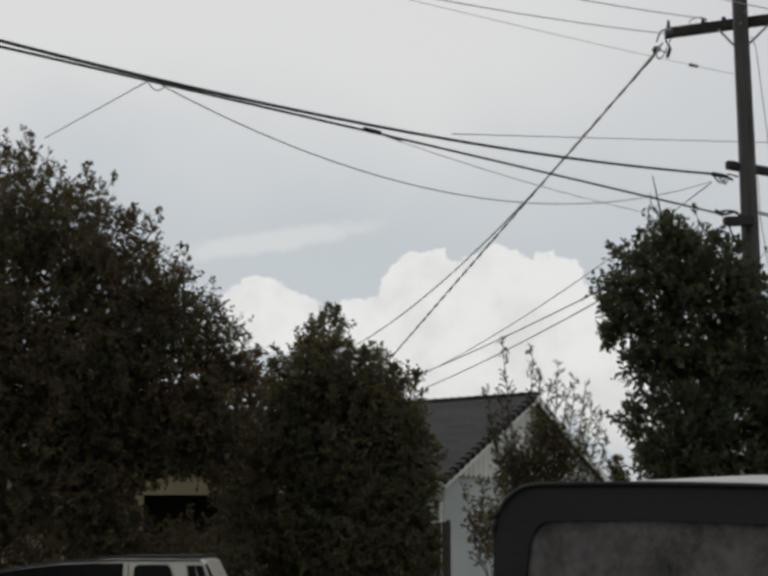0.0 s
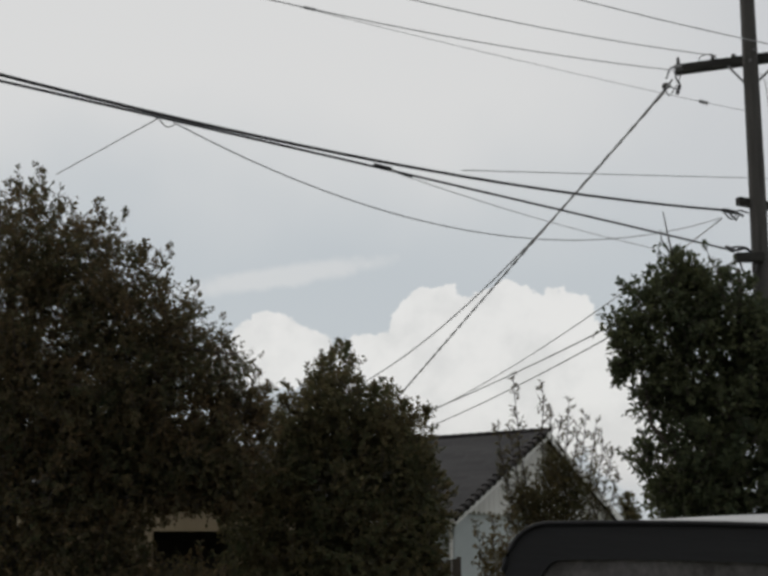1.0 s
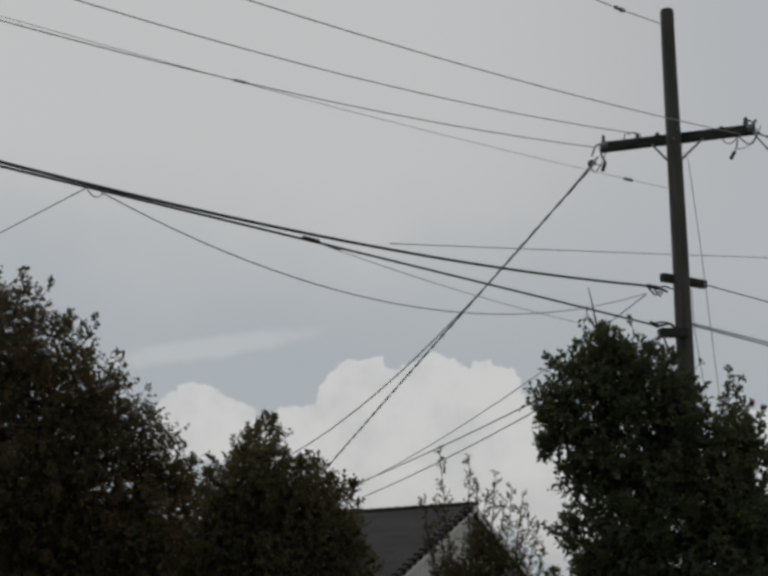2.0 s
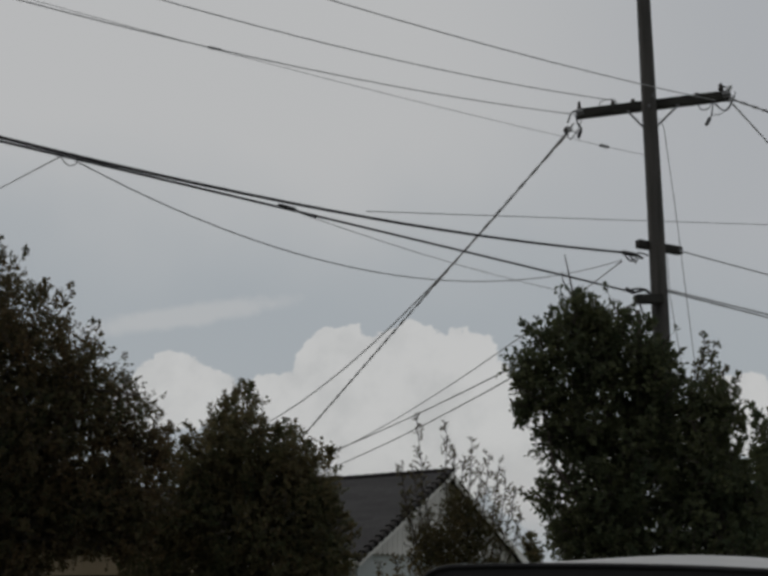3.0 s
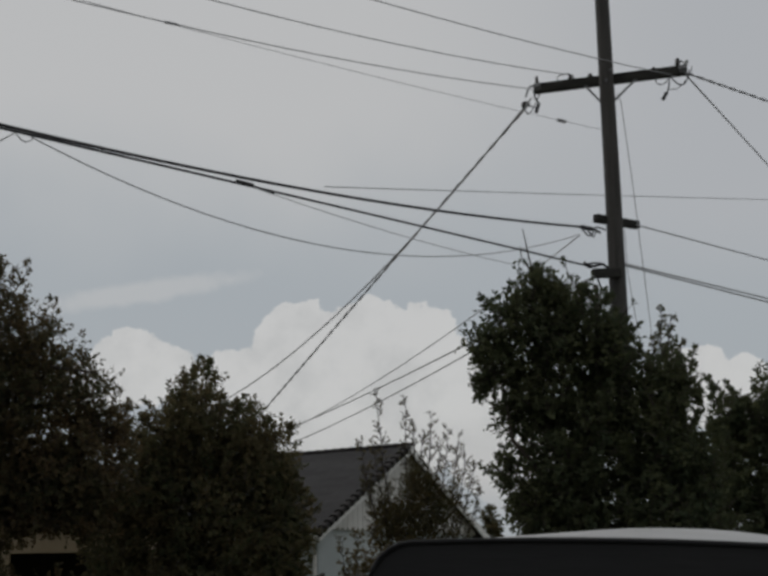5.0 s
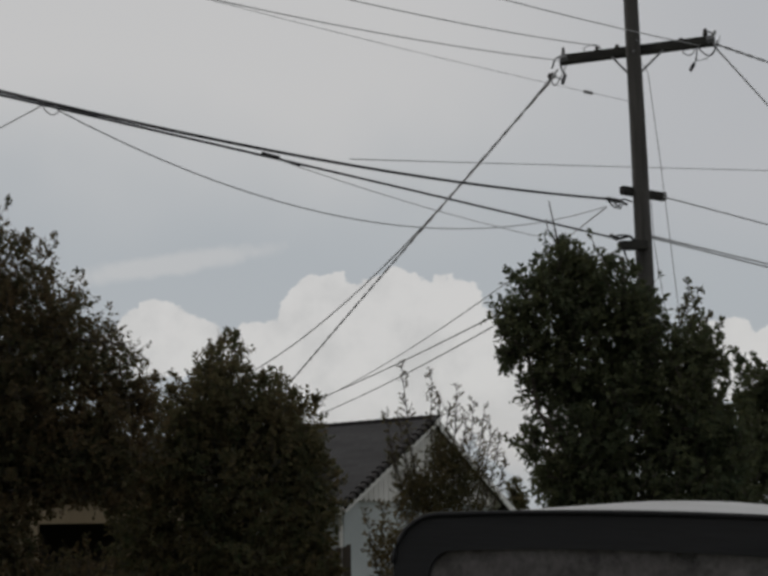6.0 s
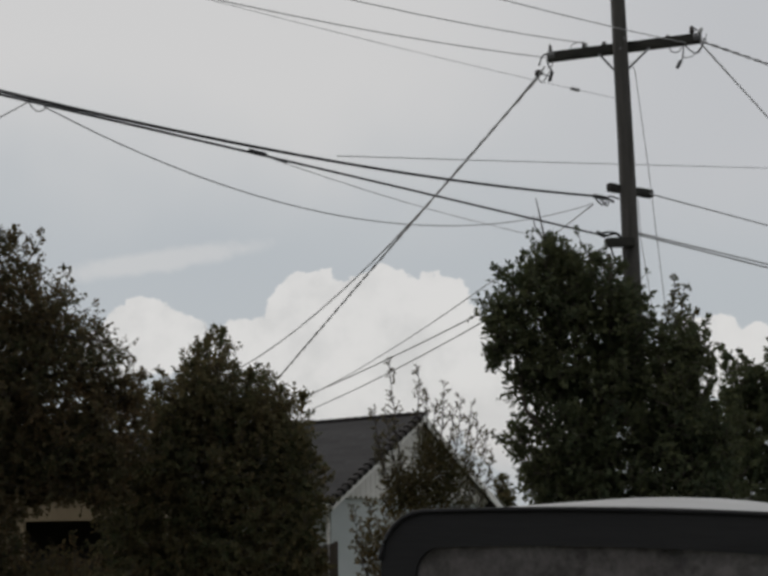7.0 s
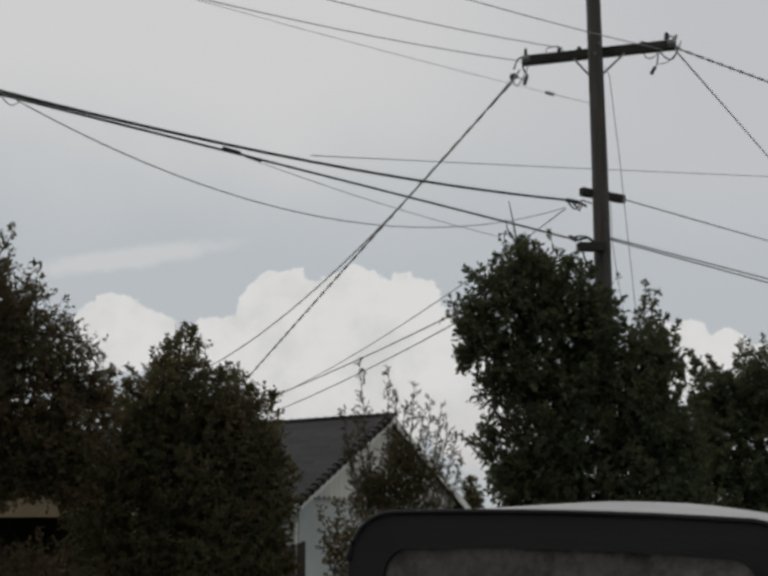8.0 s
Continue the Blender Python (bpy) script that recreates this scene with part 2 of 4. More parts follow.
def join(*meshes):
    verts, faces = [], []
    for v, f in meshes:
        n = len(verts)
        verts += list(v)
        faces += [tuple(i + n for i in q) for q in f]
    return verts, faces


def lathe(profile, sides=16, centre=(0, 0, 0), axis="Z"):
    verts, faces = [], []
    for r, h in profile:
        for k in range(sides):
            w = 2 * math.pi * k / sides
            v = (r * math.cos(w), r * math.sin(w), h) if axis == "Z" else (h, r * math.cos(w), r * math.sin(w))
            verts.append(Vector(v) + Vector(centre))
    for i in range(len(profile) - 1):
        for k in range(sides):
            k2 = (k + 1) % sides
            faces.append((i * sides + k, i * sides + k2, (i + 1) * sides + k2, (i + 1) * sides + k))
    faces += [tuple(range(sides))[::-1], tuple((len(profile) - 1) * sides + k for k in range(sides))]
    return verts, faces


# ---- ground ----
g = bmesh.new()
bmesh.ops.create_grid(g, x_segments=40, y_segments=40, size=1500)
tagged(part("ground", g, M_GRASS), "dry grass ground reaching to the horizon", "ground", kind="structure")
tagged(part("road", box(-60, 60, 2.5, 21.0, -0.2, 0.012), M_ASPHALT), "grey asphalt street lying in the grass", "road", kind="structure")

# ---- utility pole ----
PX, PY = 5.745, 22.0
pole = thing("utility_pole", pose(PX, PY, 0), "tall weathered wooden utility pole with a crossarm and cable brackets", "utility pole")
zs = [0, 2, 4, 6, 8, 10, 11.6, 12.12, 12.16]
pv = tube([(0.006 * math.sin(z), 0.006 * math.cos(1.7 * z), z) for z in zs], [0.165 - 0.0044 * z for z in zs[:-1]] + [0.10], 14)
part("pole_shaft", pv, M_POLE, pole, smooth=True)


def beam(name, a, b, w, h, mat, parent, label="", bevel=0.008):
    a, b = Vector(a), Vector(b)
    d = b - a
    bm = box(-d.length / 2, d.length / 2, -w / 2, w / 2, -h / 2, h / 2, bevel)
    t = d.normalized()
    side = Vector((0, 0, 1)).cross(t)
    side = side.normalized() if side.length > 0.01 else Vector((0, 1, 0))
    rot3 = Matrix((t, side, t.cross(side))).transposed().to_4x4()
    bmesh.ops.transform(bm, matrix=Matrix.Translation((a + b) / 2) @ rot3, verts=bm.verts)
    return part(name, bm, mat, parent, label)


ARM_L, ARM_R = Vector((-1.10, 0.51, 9.875)), Vector((1.27, -0.19, 9.975))
beam("crossarm", ARM_L, ARM_R, 0.12, 0.16, M_ARM, pole, "dark weathered timber crossarm")
arm_dir = (ARM_R - ARM_L).normalized()
mid = (ARM_L + ARM_R) / 2
for s in (-1, 1):
    beam("crossarm_brace", mid + arm_dir * (0.42 * s) + Vector((0, -0.07, -0.07)), (0.10 * s, 0.06, 9.50), 0.012, 0.035, M_STEEL, pole,
         "thin flat steel brace", 0.0)


def insulator(at, h=0.14, r=0.04, tilt=None, mat=M_CERAMIC, label="dark ceramic insulator"):
    prof = [(r * 0.35, 0), (r * 0.4, h * 0.25), (r, h * 0.35), (r * 0.9, h * 0.5), (r * 0.55, h * 0.58), (r * 0.8, h * 0.66), (r * 0.7, h * 0.85), (r * 0.3, h)]
    v, f = lathe(prof, 10)
    if tilt is not None:
        q = Vector((0, 0, 1)).rotation_difference(Vector(tilt).normalized())
        v = [q @ p for p in v]
    return part("insulator", ([p + Vector(at) for p in v], f), mat, pole, label, True)


insulator(ARM_L + Vector((0.04, 0, 0.06)), 0.17, 0.035)
insulator(ARM_L + arm_dir * 0.6 + Vector((0, 0, 0.06)), 0.12, 0.04)
insulator(ARM_L + arm_dir * 0.93 + Vector((0, 0, 0.06)), 0.09, 0.05)
insulator(ARM_R - arm_dir * 0.11 + Vector((0, 0, 0.06)), 0.17, 0.05)
insulator(ARM_R - arm_dir * 0.03 + Vector((0, -0.04, 0.05)), 0.13, 0.045, (0.5, -0.3, 0.8), M_PORCELAIN, "pale porcelain insulator")
insulator(ARM_R - arm_dir * 0.5 + Vector((0, 0, 0.06)), 0.06, 0.05)
insulator(ARM_L + Vector((-0.14, 0.05, -0.20)), 0.12, 0.055, (-0.6, 0.5, -0.7))


def jumper(name, pts, r, label=""):
    """A smooth short loop of wire through a few points, on the pole."""
    P = [Vector(p) for p in pts]
    path = []
    for i in range(len(P) - 1):
        p0, p1, p2, p3 = P[max(i - 1, 0)], P[i], P[i + 1], P[min(i + 2, len(P) - 1)]
        for k in range(5):
            t = k / 5
            path.append(0.5 * ((2 * p1) + (p2 - p0) * t + (2 * p0 - 5 * p1 + 4 * p2 - p3) * t * t + (3 * p1 - p0 - 3 * p2 + p3) * t ** 3))
    path.append(P[-1])
    return part(name, tube(path, r, 5), M_RUBBER, pole, label, True)


L0, R0 = ARM_L, ARM_R
jumper("jumper_wire", [L0 + Vector((-0.02, 0, 0)), L0 + Vector((0.0, 0, -0.15)), L0 + Vector((0.06, 0, -0.26)), L0 + Vector((0.02, 0, -0.36))], 0.016)
part("wire_connector", tube([L0 + Vector((0.05, -0.02, -0.27)), L0 + Vector((0.0, -0.02, -0.42))], 0.03, 8), M_RUBBER, pole, "black wire connector")
jumper("jumper_wire", [L0 + Vector((-0.2, 0, -0.3)), L0 + Vector((-0.13, 0, -0.44)), L0 + Vector((-0.02, 0, -0.30)), L0 + Vector((0.08, 0, -0.08))], 0.009)
jumper("jumper_wire", [L0 + Vector((-0.22, 0, -0.33)), L0 + Vector((-0.1, 0, -0.30)), L0 + Vector((0.02, 0, -0.34))], 0.009)
jumper("jumper_wire", [L0 + arm_dir * 0.42 + Vector((0, 0, 0.02)), L0 + arm_dir * 0.42 + Vector((-0.03, 0, 0.16)), L0 + arm_dir * 0.58 + Vector((0, 0, 0.19)),
                       L0 + arm_dir * 0.68 + Vector((0, 0, 0.08))], 0.008)
jumper("jumper_wire", [R0 - arm_dir * 0.52 + Vector((0, -0.06, -0.05)), R0 - arm_dir * 0.47 + Vector((0, -0.06, -0.19)), R0 - arm_dir * 0.35 + Vector((0, -0.06, -0.2)),
                       R0 - arm_dir * 0.27 + Vector((0, -0.06, -0.06))], 0.009)
jumper("jumper_wire", [R0 - arm_dir * 0.29 + Vector((0, -0.06, -0.05)), R0 - arm_dir * 0.14 + Vector((0, -0.06, -0.24)), R0 + Vector((-0.02, -0.06, -0.24)),
                       R0 + arm_dir * 0.06 + Vector((0, -0.06, -0.02))], 0.012)
jumper("jumper_wire", [R0 - arm_dir * 0.27 + Vector((0, -0.06, -0.1)), R0 - arm_dir * 0.30 + Vector((0, -0.06, -0.3)), R0 - arm_dir * 0.36 + Vector((0, -0.06, -0.42))], 0.012)
part("wire_connector", tube([R0 - arm_dir * 0.33 + Vector((0, -0.06, -0.36)), R0 - arm_dir * 0.40 + Vector((0, -0.06, -0.48))], 0.03, 8), M_RUBBER, pole, "black wire connector")
jumper("jumper_wire", [R0 - arm_dir * 0.30 + Vector((0, -0.06, -0.32)), R0 - arm_dir * 0.12 + Vector((0, -0.06, -0.30)), R0 + arm_dir * 0.06 + Vector((0, -0.06, -0.1)),
                       R0 + arm_dir * 0.10 + Vector((0, -0.06, 0.04))], 0.007)
for k in (-0.09, 0.09):
    part("bolt", tube([(k * 0.4, -0.15, 9.9 + k), (k * 0.4, -0.05, 9.9 + k)], 0.02, 6), M_STEEL, pole, "steel through bolt")
jumper("jumper_wire", [R0 - arm_dir * 0.14 + Vector((0, 0, 0.2)), R0 - arm_dir * 0.02 + Vector((0, 0, 0.14)), R0 + arm_dir * 0.03 + Vector((0, 0, 0.02)),
                       R0 + arm_dir * 0.0 + Vector((0, 0, -0.1))], 0.014)
jumper("jumper_wire", [L0 + Vector((-0.03, 0, 0.06)), L0 + Vector((-0.1, 0, 0.02)), L0 + Vector((-0.16, 0.03, -0.14))], 0.014)
part("line_clamp", tube([L0 + Vector((-0.02, 0, 0.0)), L0 + Vector((0.10, -0.03, 0.03))], 0.085, 8), M_STEEL, pole, "dark line clamp on the arm end")
part("line_clamp", tube([R0 + Vector((-0.10, 0.02, 0.0)), R0 + Vector((0.02, 0, 0.02))], 0.085, 8), M_STEEL, pole, "dark line clamp on the arm end")
# cable brackets
beam("cable_bracket", (-0.33, -0.07, 7.49), (0.49, 0.38, 7.49), 0.11, 0.13, M_ARM, pole, "short dark timber bracket")
beam("cable_bracket", (-0.46, -0.29, 6.53), (0.0, -0.17, 6.56), 0.13, 0.14, M_ARM, pole, "short dark timber bracket")
for s in (-1, 1):
    part("bolt", lathe([(0.02, -0.01), (0.02, 0.01)], 6, (0.0, -0.15, 6.56 + 0.04 * s)), M_STEEL, pole)
clamp = join(tube([(-0.62, -0.25, 7.30), (-0.42, -0.22, 7.27)], 0.035, 8), tube([(-0.42, -0.22, 7.28), (-0.28, -0.18, 7.22)], 0.02, 6),
             tube([(-0.5, -0.22, 7.25), (-0.40, -0.2, 7.14), (-0.36, -0.2, 7.22)], 0.015, 5))
part("cable_clamp", clamp, M_RUBBER, pole, "black cable dead-end clamp")
jumper("jumper_wire", [(-0.6, -0.24, 7.28), (-0.5, -0.24, 7.16), (-0.42, -0.22, 7.20), (-0.36, -0.22, 7.30), (-0.2, -0.2, 7.26)], 0.014)
jumper("jumper_wire", [(-0.58, -0.38, 6.65), (-0.46, -0.37, 6.68), (-0.3, -0.34, 6.67), (-0.2, -0.3, 6.6)], 0.016)
clamp = join(tube([(-0.63, -0.40, 6.67), (-0.50, -0.36, 6.62)], 0.035, 8), tube([(-0.50, -0.36, 6.62), (-0.3, -0.3, 6.68), (-0.2, -0.25, 6.62)], 0.022, 6),
             tube([(-0.40, -0.3, 6.46), (-0.34, -0.3, 6.25), (-0.2, -0.25, 6.22), (-0.12, -0.2, 6.42)], 0.016, 5))
part("cable_clamp", clamp, M_RUBBER, pole, "black cable dead-end clamp")
part("ground_wire", tube([(0.13, -0.10, 9.6), (0.19, -0.12, 9.43), (0.33, -0.05, 8.0), (0.52, 0.1, 5.85), (0.72, 0.2, 3.5), (0.95, 0.3, 0.0)], 0.007, 5), M_WIRE, pole, "thin grey guy wire")
part("ground_wire", tube([(0.14, -0.08, 7.3), (0.15, -0.08, 6.63), (0.27, -0.02, 5.75), (0.5, 0.1, 4.0), (0.9, 0.3, 0.0)], 0.007, 5), M_WIRE, pole, "thin grey guy wire")


# ---- overhead lines ----
def hung(p0, p1, sag, n=28, wave=0.0, phase=0.0):
    a, b = Vector(p0), Vector(p1)
    out = []
    side = (b - a).cross(Vector((0, 0, 1))).normalized()
    for i in range(n + 1):
        s = i / n
        p = a.lerp(b, s) - Vector((0, 0, 4 * sag * s * (1 - s)))
        if wave:
            p = p + (side * math.cos(phase + s * n * 0.9) + Vector((0, 0, 1)) * math.sin(phase + s * n * 0.9)) * wave
        out.append(p)
    return out


def line(name, label, p0, p1, sag, r, mat=M_WIRE, extra=()):
    ob = part(name, join(tube(hung(p0, p1, sag), r, 6), *extra), mat, None, "", True)
    return tagged(ob, label, "overhead line", "overhead lines")


def twisted(label, p0, p1, sag, r, wave):
    a = tube(hung(p0, p1, sag, 110, wave, 0.0), r, 5)
    b = tube(hung(p0, p1, sag, 110, wave, 3.14), r, 5)
    ob = part("service_drop", join(a, b), M_WIRE, None, "", True)
    return tagged(ob, label, "overhead line", "overhead lines")


line("communication_cable", "thick black communication cable strung to the pole bracket", (5.16, 21.8, 7.31), (-9.71, 9.98, 7.41), 0.535, 0.0195, M_RUBBER)
line("communication_cable", "thick black communication cable with a splice", (5.13, 21.6, 6.64), (-9.74, 9.78, 6.78), -0.028, 0.0155, M_RUBBER,
     [tube([(-0.25, 17.32, 6.735), (-0.05, 17.48, 6.73)], 0.030, 8), tube([(-0.05, 17.48, 6.72), (0.22, 17.7, 6.69)], 0.016, 5)])
line("power_line", "thin grey power line from the crossarm end", (4.61, 22.35, 9.81), (-10.27, 10.53, 9.02), 0.515, 0.0075, M_WIRE,
     [tube([(-1.19, 17.742, 9.012), (-1.04, 17.86, 9.025)], 0.018, 6)])
line("power_line", "thin grey power line from the crossarm", (5.23, 22.15, 9.99), (-9.64, 10.33, 9.46), 0.572, 0.0075)
line("power_line", "thin grey power line from the crossarm", (6.76, 21.7, 9.85), (-8.12, 9.88, 9.21), 0.374, 0.0075)
line("guy_wire", "thin span guy wire with a dark strain insulator", (5.63, 22.0, 9.0), (-10.37, 11.75, 9.38), 0.206, 0.004, M_WIRE,
     [tube([(4.78, 21.47, 8.985), (4.92, 21.56, 8.985)], 0.028, 8)])
line("guy_wire", "thin guy wire at the pole top with a strain insulator", (5.62, 22.0, 11.91), (0.82, 15.6, 10.35), 0.068, 0.008, M_WIRE,
     [tube([(4.74, 20.82, 11.575), (4.65, 20.71, 11.548)], 0.034, 8), tube([(4.61, 20.65, 11.535), (4.55, 20.57, 11.515)], 0.030, 8)])
twisted("twisted grey service drop sloping from the crossarm to a roof", (4.52, 22.4, 9.58), (0.03, 39.0, 6.38), -0.016, 0.013, 0.013)
line("service_drop", "grey service wire sloping from the crossarm to a roof", (4.55, 22.36, 9.66), (-0.78, 39.0, 6.91), 0.526, 0.015)
line("service_drop", "thin grey drop wire from the pole to a house", (5.12, 21.8, 7.17), (0.17, 41.0, 5.92), 0.298, 0.010)
line("service_drop", "thin grey drop wire from the pole to a house", (5.29, 21.7, 6.48), (0.17, 41.0, 6.0), 0.137, 0.014)
line("service_drop", "thin grey drop wire from the pole to a house", (5.29, 21.7, 6.44), (0.45, 41.0, 5.65), 0.179, 0.013)
line("drop_wire", "slack grey drop wire hung from the cable", (5.13, 21.85, 7.2), (-2.54, 15.75, 6.79), 0.793, 0.0075)
line("drop_wire", "thin slack grey wire beside the cable splice", (3.8, 20.4, 6.37), (-0.05, 17.45, 6.70), 0.062, 0.005)
line("drop_wire", "thin grey drop wire running down into a tree", (-2.657, 15.59, 6.80), (-5.76, 23.5, 8.37), 0.0, 0.0075)
line("drop_wire", "small slack loop of wire under the cable", (-2.68, 15.57, 6.79), (-2.48, 15.73, 6.81), 0.10, 0.007)
twisted("twisted service drop from the crossarm end", (6.98, 21.65, 9.87), (14.77, 27.87, 10.18), 0.0, 0.011, 0.013)
line("power_line", "thin grey wire from the crossarm end", (6.98, 21.65, 9.83), (11.97, 30.3, 10.42), 0.0, 0.014)
line("communication_cable", "thin grey cable from the bracket", (6.16, 22.2, 7.45), (17.12, 30.91, 7.37), 0.0, 0.011)
line("communication_cable", "grey communication cable strung from the pole", (5.85, 22.1, 6.79), (16.89, 30.81, 6.63), 0.0, 0.013)
line("communication_cable", "grey communication cable strung from the pole", (5.85, 22.1, 6.76), (16.89, 30.81, 6.48), 0.0, 0.013)
line("power_line", "thin grey wire from the cable passing behind the pole", (0.90, 18.417, 6.985), (16.88, 34.7, 11.30), 0.02, 0.007)


# ---- trees ----
def unit(v):
    return v / np.linalg.norm(v, axis=1, keepdims=True)


def quads(name, v, mat):
    """A mesh of separate four-cornered faces from an array of corners."""
    n = len(v) // 4
    me = bpy.data.meshes.new(name)
    me.vertices.add(4 * n)
    me.vertices.foreach_set("co", v.astype(np.float32).ravel())
    me.loops.add(4 * n)
    me.loops.foreach_set("vertex_index", np.arange(4 * n, dtype=np.int32))
    me.polygons.add(n)
    me.polygons.foreach_set("loop_start", np.arange(0, 4 * n, 4, dtype=np.int32))
    me.update(calc_edges=True)
    me.materials.append(mat)
    return me


def sprig_leaves(p, o, ln, per, leaf, rng, wide=0.34, splay=0.9):
    """Corners of folded leaves set alternately along the sprigs that start at p and run ln along o."""
    n = len(p) * per
    s = np.tile(np.linspace(0.12, 1.0, per), len(p))[:, None] + rng.normal(0, 0.05, (n, 1))
    P, O, L = np.repeat(p, per, axis=0), np.repeat(o, per, axis=0), np.repeat(ln, per)[:, None]
    side = np.cross(O, rng.normal(0, 1, (n, 3)))
    side = unit(side)
    a = unit(O * 0.8 + side * splay + np.array([0, 0, -0.1]) + rng.normal(0, 0.2, (n, 3)))
    size = leaf * rng.uniform(0.7, 1.3, (n, 1))
    base = P + O * L * s
    b = unit(np.cross(a, rng.normal(0, 1, (n, 3))))
    h = np.cross(a, b)
    w = size * wide * rng.uniform(0.8, 1.2, (n, 1))
    m = base + a * size * 0.55
    return np.stack([base, m + b * w + h * w * 0.4, base + a * size * 1.1, m - b * w + h * w * 0.4], axis=1).reshape(-1, 3)


def sprig_twigs(p, o, ln, r, rng):
    """Corners of thin three-sided tapering twigs."""
    a = unit(np.cross(o, rng.normal(0, 1, p.shape)))
    b = np.cross(o, a)
    q = p + o * ln[:, None]
    out = []
    for k in range(3):
        w0, w1 = 2.0944 * k, 2.0944 * (k + 1)
        e0, e1 = a * math.cos(w0) + b * math.sin(w0), a * math.cos(w1) + b * math.sin(w1)
        out.append(np.stack([p + e0 * r, p + e1 * r, q + e1 * r * 0.3, q + e0 * r * 0.3], axis=1))
    return np.concatenate(out).reshape(-1, 3)


def crown_points(lobes, count, rng, shell=0.45, ragged=0.22):
    vol = np.array([l[3] * l[4] * l[5] for l in lobes]) ** 0.6
    pick = rng.choice(len(lobes), count, p=vol / vol.sum())
    L = np.array(lobes)[pick]
    d = unit(rng.normal(0, 1, (count, 3)))
    r = shell + (1 - shell) * rng.random((count, 1)) ** 0.6
    lump = np.array([noise.noise(Vector(q * 2.3 + i * 7.1)) + 0.5 * noise.noise(Vector(q * 5.5 + i * 3.3)) for q, i in zip(d, pick)])[:, None]
    r = r * (1 + ragged * lump)
    return L[:, :3] + d * r * L[:, 3:], d


def lobes_at(y, deep, spec):
    """Lobes of a crown that stand abreast at depth y: (x, z, half width, half height), their depth from their size."""
    return [(x, y + 0.12 * deep * math.sin(7 * x + 5 * z), z, a, 0.5 * (a + c) + deep, c) for x, z, a, c in spec]


def tree(name, label, base, lobes, mat, seed, boughs=400, sprigs=14, inner=5000, per=9, leaf=0.085, bough=0.55, sprig=0.26, trunk_r=0.16, limbs=9,
         ragged=0.2, low=0.3, rise=0.35, wide=0.34, sprays=300, spray=0.5, fill=0.8, clump=2.4, gap=0.16):
    """A tree: trunk, limbs, and a crown of leafy sprigs that fan out from boughs on its lobes, with an inner mass."""
    rng = np.random.default_rng(seed)
    root = thing(name, pose(*base), label, name)
    lob = [(x - base[0], y - base[1], z - base[2], a, b, c) for x, y, z, a, b, c in lobes]
    top = max(l[2] + 0.3 * l[5] for l in lob)
    tp = [(0.08 * math.sin(1.3 * i + seed), 0.08 * math.cos(1.9 * i), top * i / 6) for i in range(7)]
    part("trunk", tube(tp, [trunk_r * (1.25 if i == 0 else 1 - 0.13 * i) for i in range(7)], 9), M_BARK, root, smooth=True)
    for i in range(limbs):
        l = lob[i % len(lob)]
        s = top * rng.uniform(0.18, 0.7)
        k = min(int(s / top * 6), 5)
        a = Vector(tp[k]).lerp(Vector(tp[k + 1]), s / top * 6 - k)
        d = rng.normal(0, 1, 3)
        d /= np.linalg.norm(d)
        e = Vector((l[0] + d[0] * l[3] * 0.6, l[1] + d[1] * l[4] * 0.6, max(l[2] + abs(d[2]) * l[5] * 0.6, s + 0.2)))
        m1 = a.lerp(e, 0.35) + Vector((0, 0, 0.15)) + Vector(rng.normal(0, 0.08, 3))
        m2 = a.lerp(e, 0.7) + Vector((0, 0, 0.12)) + Vector(rng.normal(0, 0.1, 3))
        part("limb", tube([a, m1, m2, e], [trunk_r * 0.42, trunk_r * 0.3, trunk_r * 0.2, trunk_r * 0.06], 6), M_BARK, root, smooth=True)
    c, d = crown_points(lob, boughs, rng, shell=0.78, ragged=ragged)
    bd = unit(d * 0.85 + rng.normal(0, 0.35, d.shape) + np.array([0, 0, rise]))
    bl = bough * rng.uniform(0.55, 1.25, boughs)
    foot = c - bd * bl[:, None] * 0.55
    pick = np.repeat(np.arange(boughs), sprigs)
    u = rng.random(len(pick)) ** 0.8
    p = foot[pick] + bd[pick] * (bl[pick] * u)[:, None] + rng.normal(0, 0.025, (len(pick), 3))
    o = unit(bd[pick] * 0.75 + rng.normal(0, 0.5, p.shape) + np.array([0, 0, 0.2]))
    ln = sprig * rng.uniform(0.6, 1.25, len(pick)) * (1.1 - 0.45 * u)
    ip, idr = crown_points([(x, y, z, a * fill, b * fill, c2 * fill) for x, y, z, a, b, c2 in lob], inner, rng, shell=0.05, ragged=ragged)
    p, o = np.vstack([p, ip]), np.vstack([o, unit(idr * 0.5 + rng.normal(0, 0.6, idr.shape))])
    ln = np.concatenate([ln, sprig * 1.3 * rng.uniform(0.7, 1.2, inner)])
    # long leafy sprays that break the outline
    sp, sd = crown_points(lob, sprays, rng, shell=0.9, ragged=ragged)
    so = unit(sd * 0.8 + rng.normal(0, 0.3, sd.shape) + np.array([0, 0, rise + 0.15]))
    sl = spray * rng.uniform(0.6, 1.3, sprays)
    for k in range(5):
        f = 0.15 + 0.2 * k
        p = np.vstack([p, sp + so * (sl * f)[:, None]])
        o = np.vstack([o, unit(so + rng.normal(0, 0.38, so.shape))])
        ln = np.concatenate([ln, sl * (0.5 - 0.3 * f)])
